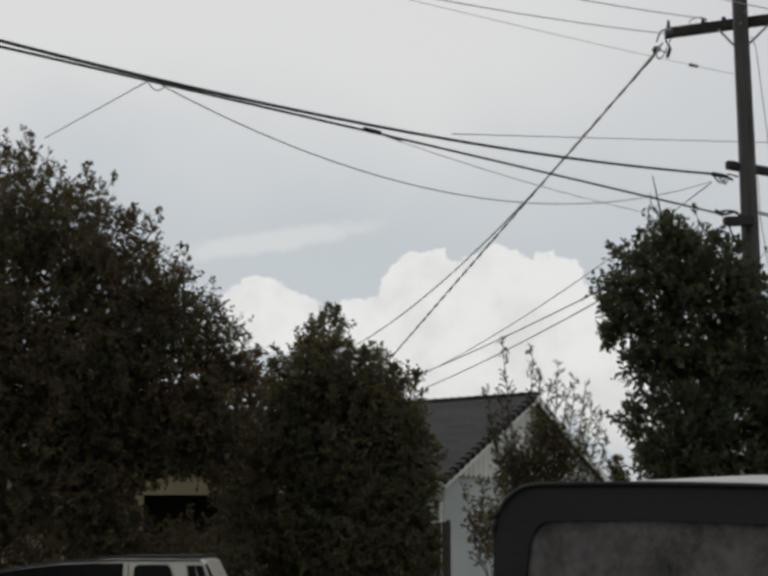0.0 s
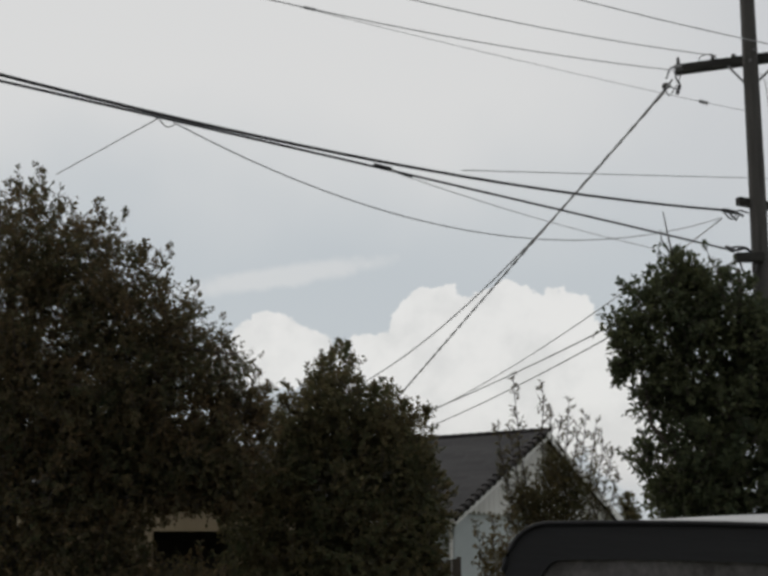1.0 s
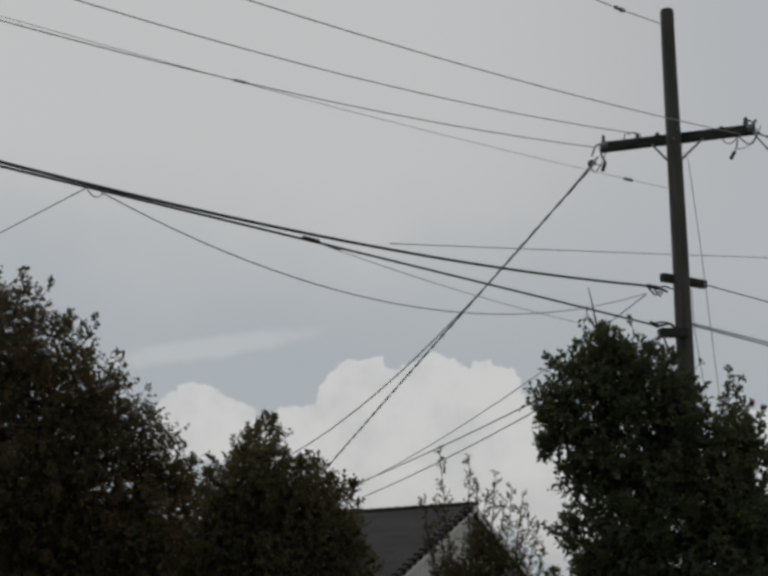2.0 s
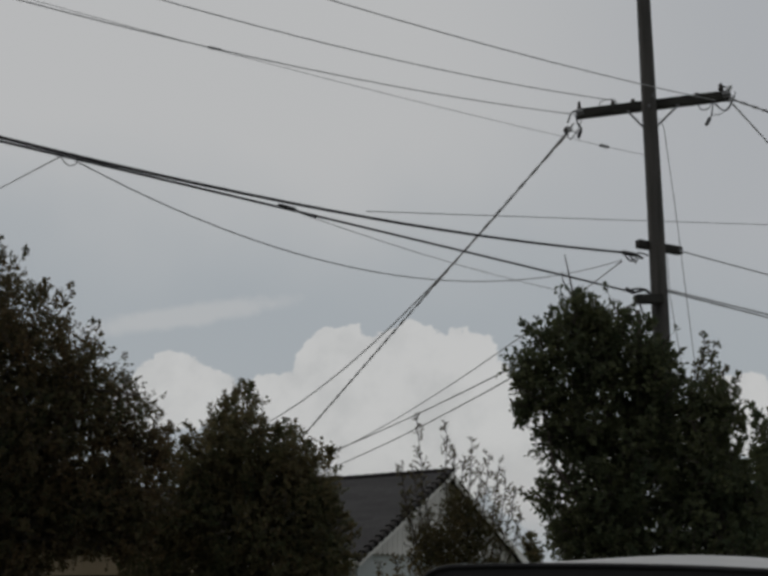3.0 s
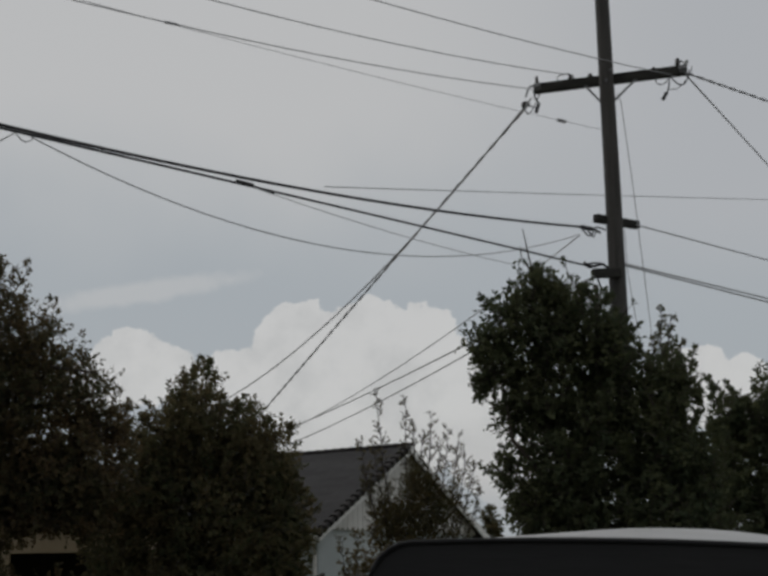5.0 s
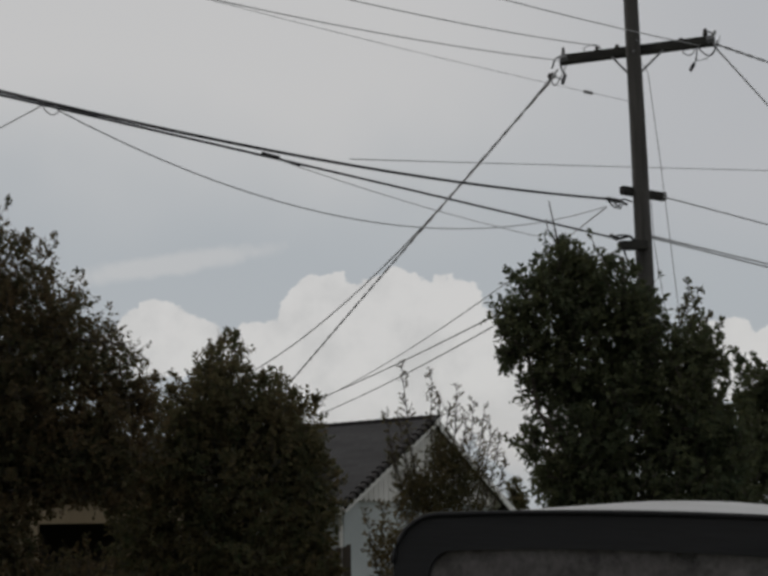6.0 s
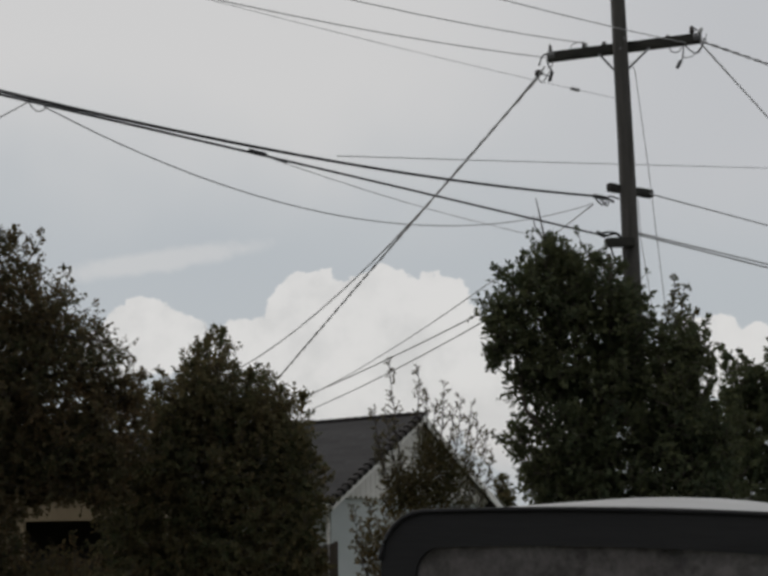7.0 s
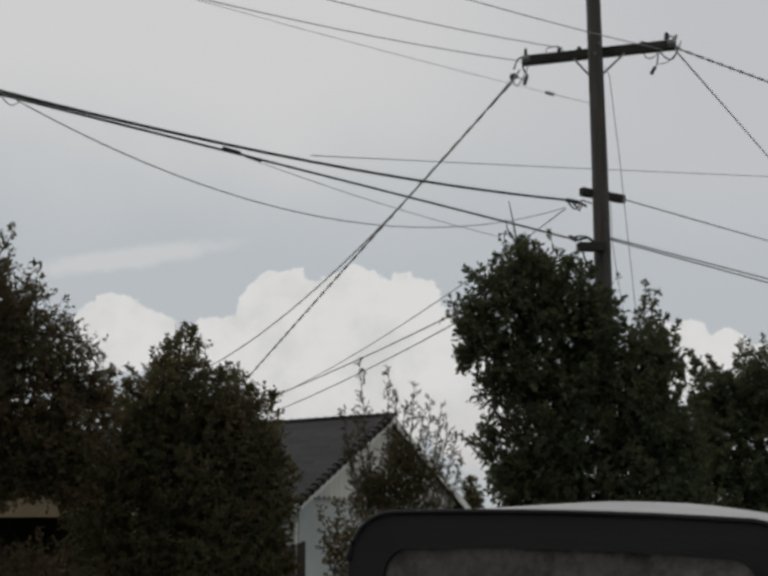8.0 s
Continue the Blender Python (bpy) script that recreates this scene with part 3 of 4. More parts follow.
    # sprigs gather in clumps with gaps between them
    field = np.array([noise.noise(Vector(q) * clump + Vector((seed * 3.7, 0, 0))) for q in p])
    keep = (p[:, 2] > low) & ((field < gap) | (rng.random(len(p)) < 0.12))
    p, o, ln = p[keep], o[keep], ln[keep]
    wood = np.vstack([sprig_twigs(foot, bd, bl, 0.012, rng), sprig_twigs(sp, so, sl, 0.009, rng), sprig_twigs(p, o, ln, 0.005, rng)])
    tagged(part("brushwood", quads("brushwood", wood, M_TWIG), M_TWIG, root), kind="stuff")
    tagged(part("crown", quads("crown", sprig_leaves(p, o, ln, per, leaf, rng, wide), mat), mat, root), kind="stuff")
    return root


tree("tree", "large broad tree with dark rust-green autumn leaves", (-6.6, 24.5, 0),
     lobes_at(24.3, 0.25, [(-7.7, 5.5, 2.2, 2.8), (-6.2, 7.1, 0.85, 1.15), (-5.25, 6.6, 0.7, 1.15), (-4.4, 6.05, 0.64, 1), (-3.74, 5.55, 0.5, 0.95),
      (-3.05, 5.05, 0.44, 0.65), (-2.5, 4.5, 0.34, 0.4), (-4.2, 4.6, 1.1, 1), (-2.9, 3.95, 0.72, 0.7), (-3.6, 3.55, 1, 0.45),
      (-3.4, 3.1, 0.75, 0.36), (-3.5, 3.6, 0.8, 0.4), (-4, 3.4, 0.5, 0.6), (-2.75, 3.2, 0.4, 0.6), (-4.6, 3.4, 0.7, 0.7),
      (-5.9, 4.6, 1.6, 1.9), (-5, 4.1, 1, 1.2), (-6, 2.3, 1.6, 2), (-9.5, 4, 2.3, 2.5), (-3.5, 1.1, 1.3, 0.85), (-4.75, 2, 0.66, 1.3)]),
     M_LEAF_RUST, 11, boughs=330, sprigs=11, inner=29000, per=8, leaf=0.074, bough=0.66, sprig=0.24, trunk_r=0.22, limbs=20, ragged=0.18, rise=0.4, sprays=750, spray=0.4, wide=0.28, fill=0.98)
tree("tree", "rounded tree with dense dark olive-brown leaves", (-0.7, 26, 0),
     lobes_at(26, 0.25, [(-0.95, 4.75, 0.5, 0.98), (-1.55, 4.4, 0.45, 0.92), (-0.25, 4.2, 0.45, 0.85), (0.33, 3.7, 0.36, 0.85), (-0.6, 3.1, 1.2, 1.3),
      (-0.5, 1.7, 1.4, 1.5), (-1.9, 3.5, 0.65, 1.2), (-1.7, 1.7, 0.85, 1.3), (-2.45, 2.1, 0.5, 1.5), (0.5, 2.75, 0.36, 0.95),
      (0.36, 1.6, 0.4, 1)]),
     M_LEAF_OLIVE, 12, boughs=260, sprigs=12, inner=11000, per=8, leaf=0.075, bough=0.4, sprig=0.21, trunk_r=0.14, limbs=12, ragged=0.2, rise=0.5, sprays=400, spray=0.28, wide=0.3, fill=0.96)
green = tree("tree", "dense dark green tree growing in front of the utility pole", (4.1, 17, 0),
             lobes_at(17.05, 0.15, [(3.34, 5.25, 0.14, 0.3), (2.98, 4.95, 0.16, 0.2), (2.74, 4.6, 0.13, 0.16), (3.4, 4.65, 0.42, 0.55), (3.95, 4.75, 0.45, 0.55),
              (3.62, 5.2, 0.12, 0.22), (2.86, 4.2, 0.2, 0.18), (3.4, 3.9, 0.38, 0.45), (4.25, 4.2, 0.32, 0.75), (3.05, 3.72, 0.16, 0.16),
              (3.8, 3.2, 0.55, 0.8), (3.05, 3.08, 0.2, 0.17), (3.3, 2.65, 0.26, 0.36), (3.75, 2.2, 0.5, 0.7), (4.6, 2.3, 0.75, 1.1),
              (4.75, 3.4, 0.42, 0.75), (5.2, 4.1, 0.16, 0.22), (4.9, 4.05, 0.3, 0.35), (5.12, 3.3, 0.22, 0.45), (5.35, 2.9, 0.2, 0.4),
              (5.3, 2.1, 0.4, 0.9)]),
             M_LEAF_GREEN, 13, boughs=190, sprigs=11, inner=10500, per=7, leaf=0.062, bough=0.32, sprig=0.15, trunk_r=0.12, limbs=8, ragged=0.34, rise=0.35, wide=0.33, sprays=340, spray=0.24, fill=1.0, clump=3.6, gap=0.12)
part("bare_twig", tube([(-0.66, 0, 5.2), (-0.74, 0, 5.6), (-0.82, 0, 6.05)], [0.016, 0.012, 0.006], 5), M_TWIG, green, "bare upright twig")
part("bare_twig", tube([(-0.70, 0, 5.45), (-0.85, 0, 5.7), (-0.86, 0, 5.82)], [0.01, 0.008, 0.005], 5), M_TWIG, green, "bare upright twig")
tree("tree", "dark green tree further along the street", (9.6, 26, 0),
     lobes_at(26, 0.25, [(8.68, 4.75, 0.16, 0.5), (8.75, 3.7, 0.38, 0.8), (9.2, 4.5, 0.3, 0.5), (9.75, 4.7, 0.4, 0.85), (10.6, 4.6, 0.8, 1.2),
      (9.5, 3.2, 1.1, 1.2), (9.3, 1.8, 1.3, 1.4), (7.9, 2.1, 0.75, 1.2)]),
     M_LEAF_GREEN, 14, boughs=170, sprigs=12, inner=5500, per=8, leaf=0.082, bough=0.4, sprig=0.2, trunk_r=0.13, limbs=8, ragged=0.25, rise=0.55, sprays=260, spray=0.42, fill=0.96)


def bent(p0, p1, bow, rng, n=6):
    """Points of a slightly crooked branch from p0 to p1."""
    a, b = Vector(p0), Vector(p1)
    out = []
    for i in range(n + 1):
        s = i / n
        q = a.lerp(b, s) + Vector((bow * math.sin(math.pi * s), 0.5 * bow * math.sin(2.2 * s), 0))
        out.append(q + Vector(rng.normal(0, 0.02, 3)) * (1 if 0 < i < n else 0))
    return out


def twiggy_tree(label, base, stems, mat, seed, tufts=10, per=6, leaf=0.07, reach=0.3, bare=0.35, dense=(), dense_n=0, stem_r=0.028):
    """A thin half-bare tree: upright stems (tip, bow) from its foot, side twigs with small tufts, and denser leafage low down."""
    rng = np.random.default_rng(seed)
    root = thing("tree", pose(*base), label, "tree")
    foot_z = min(s[0][2] for s in stems) * 0.28
    part("trunk", tube([(0, 0, 0), (0.03, 0, foot_z * 0.5), (0.01, 0.02, foot_z)], [0.09, 0.075, 0.06], 8), M_BARK, root, smooth=True)
    P, O, L = [], [], []
    for tip, bow in stems:
        path = bent((0.01, 0.02, foot_z * 0.96), tip, bow, rng, 9)
        part("stem", tube(path, [stem_r * (1 - 0.085 * i) for i in range(10)], 5), M_TWIG, root, smooth=True)
        for k in range(tufts):
            s = bare + (1 - bare) * (k + rng.random()) / tufts
            i = min(int(s * 9), 8)
            q = path[i].lerp(path[i + 1], s * 9 - i)
            up = (path[i + 1] - path[i]).normalized()
            for _ in range(2):
                w = Vector((rng.normal(0, 1), rng.normal(0, 0.7), rng.normal(0, 0.3))).normalized()
                o = (up * 0.9 + w * 0.75).normalized()
                ln = reach * rng.uniform(0.45, 1.15) * (1.15 - 0.6 * s)
                P.append(tuple(q)), O.append(tuple(o)), L.append(ln)
                for f in (0.45, 0.8):
                    o2 = (o * 0.8 + Vector(rng.normal(0, 0.55, 3))).normalized()
                    P.append(tuple(q + o * ln * f)), O.append(tuple(o2)), L.append(ln * 0.5)
    p, o, ln = np.array(P), np.array(O), np.array(L)
    wood = sprig_twigs(p, o, ln, 0.010, rng)
    leafy = rng.random(len(p)) < 0.8
    corners = [sprig_leaves(p[leafy] + o[leafy] * ln[leafy][:, None] * 0.45, o[leafy], ln[leafy] * 0.6, per, leaf, rng, 0.36)]
    if dense_n:
        dp, dd = crown_points(list(dense), dense_n, rng, shell=0.15, ragged=0.55)
        do = unit(dd * 0.6 + rng.normal(0, 0.45, dd.shape) + np.array([0, 0, 0.4]))
        dl = 0.22 * rng.uniform(0.5, 1.2, dense_n)
        wood = np.vstack([wood, sprig_twigs(dp, do, dl, 0.005, rng)])
        corners.append(sprig_leaves(dp, do, dl, 7, leaf * 1.05, rng, 0.34))
    tagged(part("branchwork", quads("branchwork", wood, M_TWIG), M_TWIG, root), kind="stuff")
    tagged(part("crown", quads("crown", np.vstack(corners), mat), mat, root), kind="stuff")
    return root


twiggy_tree("half-bare small tree with brown autumn leaves before the house", (3.4, 32, 0),
            [((-0.74, 0, 6.15), -0.12), ((-0.05, 0.2, 5.9), -0.06), ((0.12, 0.1, 5.45), 0.0), ((0.28, -0.1, 5.1), 0.02), ((0.52, 0.1, 5.5), 0.06), ((0.72, 0.1, 5.0), 0.06), ((0.86, -0.2, 5.2), 0.12),
             ((1.14, 0.1, 5.05), 0.2), ((1.3, 0.2, 4.7), 0.2), ((1.45, 0, 4.45), 0.25), ((1.62, 0.1, 3.9), 0.22), ((-1.12, 0.1, 5.0), -0.15), ((-0.85, -0.2, 4.9), -0.1), ((-1.0, 0.2, 4.3), -0.2)],
            M_LEAF_AUTUMN, 21, tufts=19, per=4, leaf=0.046, reach=0.3, bare=0.46, stem_r=0.028,
            dense=[(0.15, 0, 4.05, 0.34, 0.4, 0.34), (0.35, 0, 3.5, 0.7, 0.5, 0.5), (-0.45, 0, 3.2, 0.4, 0.5, 0.5), (0.15, 0, 2.75, 0.85, 0.5, 0.5)], dense_n=1900)
twiggy_tree("thin shrub with pale autumn leaves by the house wall", (2.35, 31, 0),
            [((-0.55, 0, 2.75), -0.12), ((-0.25, 0.1, 2.95), -0.05), ((0.1, 0, 3.0), 0.04), ((0.4, 0, 2.6), 0.1), ((-0.4, 0, 2.1), -0.15), ((0.2, 0, 2.2), 0.1)],
            M_LEAF_PALE, 22, tufts=11, per=5, leaf=0.058, reach=0.3, bare=0.3, stem_r=0.014,
            dense=[(-0.1, 0, 2.0, 0.3, 0.25, 0.5), (0.15, 0, 1.5, 0.35, 0.25, 0.45)], dense_n=190)
twiggy_tree("thin sapling with small leaves beside the green tree", (5.0, 18, 0),
            [((0.27, 0, 5.2), 0.05), ((0.4, 0.05, 5.12), 0.06), ((0.12, 0, 4.85), 0.0), ((0.5, 0, 4.75), 0.05)], M_LEAF_OLIVE, 23, tufts=20, per=5, leaf=0.042, reach=0.16, bare=0.6, stem_r=0.013)
tree("tree", "small round-topped dark tree behind the house", (7.2, 45, 0),
     [(7.3, 45, 3.85, 0.16, 0.25, 0.3), (7.25, 45, 3.3, 0.26, 0.3, 0.4), (7.3, 45, 2.5, 0.5, 0.5, 0.7)],
     M_LEAF_OLIVE, 24, boughs=60, sprigs=10, inner=500, per=7, leaf=0.09, bough=0.22, sprig=0.16, trunk_r=0.07, limbs=3, ragged=0.2, rise=0.3, sprays=30, spray=0.2)


# ---- house with the gable ----
APEX = Vector((4.26, 40.0, 5.72))
GX, GY = Vector((0.62, 0.785, 0)), Vector((-0.785, 0.62, 0))  # along the gable; back along the ridge
HALF, EAVE, LONG = 4.40, 3.22, 9.0
house_m = Matrix(((GX.x, GY.x, 0, APEX.x), (GX.y, GY.y, 0, APEX.y), (0, 0, 1, 0), (0, 0, 0, 1)))
house = thing("house", house_m, "pale grey-blue house with a dark shingled gable roof", "house")
RISE = APEX.z - EAVE
WH = HALF - 0.45
wall_top = EAVE + 0.05
part("wall", box(-WH, WH, 0.35, 0.55, 0, wall_top), M_STUCCO, house, "pale blue-grey stucco wall")
part("wall", box(-WH, -WH + 0.2, 0.55, LONG, 0, wall_top), M_STUCCO, house)
part("wall", box(WH - 0.2, WH, 0.55, LONG, 0, wall_top), M_STUCCO, house)
part("wall", box(-WH, WH, LONG, LONG + 0.2, 0, wall_top), M_STUCCO, house)
slope = math.atan2(RISE, HALF)
# gable boards with pointed lower ends
nb = 34
bw = 2 * WH / nb
for i in range(nb):
    x0, x1 = -WH + i * bw, -WH + (i + 1) * bw - 0.012
    h0, h1 = (APEX.z - 0.14 - abs(x) / HALF * RISE for x in (x0, x1))
    bot = EAVE + 0.12
    if max(h0, h1) < bot + 0.05:
        continue
    xm = (x0 + x1) / 2
    vs = [(x0, 0.22, bot), (xm, 0.22, bot - 0.09), (x1, 0.22, bot), (x1, 0.22, max(h1, bot + 0.01)), (x0, 0.22, max(h0, bot + 0.01))]
    vs += [(x, 0.352, z) for x, y, z in vs]
    fs = [(0, 1, 2, 3, 4), (9, 8, 7, 6, 5)] + [(k, k + 5, (k + 1) % 5 + 5, (k + 1) % 5) for k in range(5)]
    part("gable_board", (vs, fs), M_SIDING, house)
part("gable_wall", ([(-WH, 0.36, wall_top), (WH, 0.36, wall_top), (0, 0.36, APEX.z - 0.16), (-WH, 0.5, wall_top), (WH, 0.5, wall_top), (0, 0.5, APEX.z - 0.16)],
                    [(0, 1, 2), (5, 4, 3), (0, 3, 4, 1), (1, 4, 5, 2), (2, 5, 3, 0)]), M_SIDING, house)
for s in (-1, 1):
    roof_bm = bmesh.new()
    vs = []
    for y in (0.0, LONG + 0.4):
        for x, z in ((0, APEX.z - 0.06), (s * HALF, EAVE - 0.06), (s * HALF, EAVE - 0.16), (0, APEX.z - 0.16)):
            vs.append(roof_bm.verts.new((x, y, z)))
    for q in ((0, 1, 2, 3), (7, 6, 5, 4), (0, 4, 5, 1), (1, 5, 6, 2), (2, 6, 7, 3), (3, 7, 4, 0)):
        roof_bm.faces.new([vs[i] for i in q])
    roof = part("roof", roof_bm, M_SHINGLE, house, "dark grey shingled roof slope")
    # barge board and soffit edge
    vs = []
    for y in (-0.05, -0.01):
        for x, z in ((0, APEX.z - 0.05), (s * (HALF + 0.02), EAVE - 0.07), (s * (HALF + 0.02), EAVE - 0.29), (0, APEX.z - 0.29)):
            vs.append((x, y, z))
    part("barge_board", (vs, [(0, 1, 2, 3), (7, 6, 5, 4), (0, 4, 5, 1), (1, 5, 6, 2), (2, 6, 7, 3), (3, 7, 4, 0)]), M_TRIM, house, "white barge board")
    # shingle courses
    rows_n = 22
    run = math.hypot(HALF, RISE)
    step = run / rows_n
    nx, nz = s * math.sin(slope), math.cos(slope)
    if s < 0:
        tab = box(0, 0.992, 0, step * 1.08, 0, 0.016)
        tab_me = bpy.data.meshes.new("shingle")
        tab.to_mesh(tab_me)
        tab.free()
        tab_me.materials.append(M_SHINGLE)
        for r in range(rows_n):
            for c in range(9):
                d = (r + 1) * step
                o = part("shingle", tab_me, M_SHINGLE, roof)
                base_x, base_z = -d * math.cos(slope), APEX.z - 0.06 - d * math.sin(slope)
                o.matrix_local = Matrix.Translation((base_x + nx * 0.012, -0.08 + max(0.0, c - (0.5 if r % 2 else 0.0)), base_z + nz * 0.012)) @ \
                    Matrix(((0, math.cos(slope), -math.sin(slope), 0), (1, 0, 0, 0), (0, math.sin(slope), math.cos(slope), 0), (0, 0, 0, 1))) @ \
                    Matrix.Diagonal((0.5 if r % 2 and c == 0 else 1.0, 1, 1, 1))
# ridge caps
cap = lathe([(0.09, 0), (0.135, 0.28), (0.13, 0.30)], 10)
cap_v = [(v.x, v.z, v.y * 0.6) for v in cap[0]]
cap_me = mesh_of("ridge_tile", cap_v, cap[1], M_TILE)
for i in range(31):
    o = part("ridge_tile", cap_me, M_TILE, house)
    o.location = (0, -0.08 + i * 0.3, APEX.z - 0.04)
# rake tiles along the near edge, each butt end proud of the next
rake = lathe([(0.075, 0), (0.15, 0.27), (0.145, 0.30)], 10)
rake_me = mesh_of("rake_tile", [(v.x, v.z, v.y * 0.75) for v in rake[0]], rake[1], M_TILE)
for i in range(18):
    t = (i + 0.5) / 18
    o = part("rake_tile", rake_me, M_TILE, house)
    o.matrix_local = Matrix.Translation((-HALF * t, -0.04, APEX.z - 0.03 - RISE * t)) @ pose(0, 0, 0, 0, 0, 90) @ pose(0, 0, 0, -math.degrees(slope), 0, 0)
part("gutter", tube([(-HALF - 0.06, -0.05, EAVE - 0.16), (-HALF - 0.06, LONG, EAVE - 0.16)], 0.07, 8), M_TRIM, house, "white rain gutter")
part("downpipe", tube([(-HALF - 0.06, 0.1, EAVE - 0.2), (-HALF - 0.02, 0.15, EAVE - 0.38), (-WH - 0.06, 0.4, EAVE - 0.6), (-WH - 0.06, 0.42, 0.0)], 0.045, 8), M_TRIM, house, "white downpipe")

# fence between the trees and the house
fence = thing("fence", pose(-2.4, 34, 0), "dark brown wooden board fence beside the house", "fence")
for i in range(26):
    part("board", box(i * 0.15, i * 0.15 + 0.14, 0, 0.025, 0.03, 2.05 + 0.03 * math.sin(i * 2.1), 0.004), M_FENCE, fence)
for x in (0.0, 1.9, 3.86):
    part("post", box(x, x + 0.1, 0.03, 0.13, 0, 2.12, 0.006), M_FENCE, fence)
for z in (0.4, 1.7):
    part("rail", box(0, 3.9, 0.028, 0.07, z, z + 0.09), M_FENCE, fence)

# ---- tan house behind the large tree ----
tan = thing("house", pose(-9.5, 30, 0), "tan house with a dark shaded porch behind trees", "house")
part("wall", box(0, 4.5, 0, 0.2, 0, 3.1), M_TAN, tan, "tan painted wall")
part("wall", box(6.3, 7.0, 0, 0.2, 0, 3.1), M_TAN, tan)
part("wall", box(4.5, 6.3, 0, 0.2, 2.58, 3.1), M_TAN, tan)
# back wall and ceiling of the porch carry its shade in their colour
part("porch_wall", box(4.2, 6.6, 0.8, 0.95, 0, 2.6), M_PORCH_SHADE, tan, "porch wall coloured dark for shade")
part("porch_ceiling", box(4.2, 6.6, 0.2, 0.8, 2.6, 2.7), M_PORCH_SHADE, tan)
part("wall", box(0, 0.2, 0.2, 7, 0, 3.0), M_TAN, tan)
part("wall", box(6.8, 7.0, 0.2, 7, 0, 3.0), M_TAN, tan)
part("wall", box(0, 7.0, 7, 7.2, 0, 3.0), M_TAN, tan)
part("roof", ([(-0.5, -0.12, 3.1), (7.5, -0.12, 3.1), (7.5, 3.5, 4.5), (-0.5, 3.5, 4.5), (7.5, 7.6, 3.0), (-0.5, 7.6, 3.0),
               (-0.5, -0.12, 3.25), (7.5, -0.12, 3.25), (7.5, 3.5, 4.65), (-0.5, 3.5, 4.65), (7.5, 7.6, 3.15), (-0.5, 7.6, 3.15)],
              [(6, 7, 8, 9), (9, 8, 10, 11), (0, 3, 2, 1), (3, 5, 4, 2), (0, 1, 7, 6), (4, 5, 11, 10), (1, 2, 8, 7), (2, 4, 10, 8), (3, 0, 6, 9), (5, 3, 9, 11)]), M_SHINGLE, tan, "dark shingled roof")

# ---- vehicles ----


def rounded(w0, w1, z0, z1, r, n=6, crown=0.0):
    """Points of a rounded rectangle from w0 to w1 across and z0 to z1 up, with a crowned top."""
    pts = []
    for cx, cz, a0 in ((w1 - r, z1 - r, 0), (w0 + r, z1 - r, 90), (w0 + r, z0 + r, 180), (w1 - r, z0 + r, 270)):
        for k in range(n + 1):
            a = radians(a0 + 90 * k / n)
            pts.append((cx + r * math.cos(a), cz + r * math.sin(a)))
        if a0 == 0:
            for k in range(1, 8):
                pts.append((w1 - r + (w0 - w1 + 2 * r) * k / 8, z1))
    half, mid_x = (w1 - w0) / 2, (w0 + w1) / 2
    return [(x, z + crown * (1 - ((x - mid_x) / half) ** 2) * max(0.0, (z - z0) / (z1 - z0))) for x, z in pts]


def ring(outer, inner, y0, y1):
    n = len(outer)
    v = [(x, y0, z) for x, z in outer] + [(x, y0, z) for x, z in inner] + [(x, y1, z) for x, z in outer] + [(x, y1, z) for x, z in inner]
    f = []
    for k in range(n):
        j = (k + 1) % n
        f += [(k, j, n + j, n + k), (2 * n + j, 2 * n + k, 3 * n + k, 3 * n + j), (k, 2 * n + k, 2 * n + j, j), (n + j, 3 * n + j, 3 * n + k, n + k)]
    return v, f


def loft(sections):
    n = len(sections[0])
    v = [p for s in sections for p in s]
    f = []
    for i in range(len(sections) - 1):
        for k in range(n):
            j = (k + 1) % n
            f.append((i * n + k, i * n + j, (i + 1) * n + j, (i + 1) * n + k))
    f += [tuple(range(n))[::-1], tuple((len(sections) - 1) * n + k for k in range(n))]
    return v, f


def wheel(parent, x, y, r, w):
    t = part("wheel", lathe([(r * 0.62, -w / 2), (r * 0.92, -w / 2), (r, -w * 0.32), (r, w * 0.32), (r * 0.92, w / 2), (r * 0.62, w / 2)], 24, (x, y, r), "X"), M_TYRE, parent, "black tyre", True)
    part("rim", lathe([(r * 0.1, -w * 0.45), (r * 0.6, -w * 0.40), (r * 0.63, 0), (r * 0.6, w * 0.40), (r * 0.1, w * 0.45)], 20, (x, y, r), "X"), M_RIM, t, "steel rim", True)


# dark off-road vehicle close by, its back to the street
jeep_m = Matrix.Translation((0.983, 4.653, 0)) @ pose(0, 0, 0, 0, 2.3, -30)
jeep = thing("off_road_vehicle", jeep_m, "black off-road vehicle with a soft top and pale roof", "car")
JW = 0.765


def splayed(pts):
    """Widens an outline towards its foot."""
    return [(x * (1 + 0.16 * max(0.0, 1.7 - z)), z) for x, z in pts]


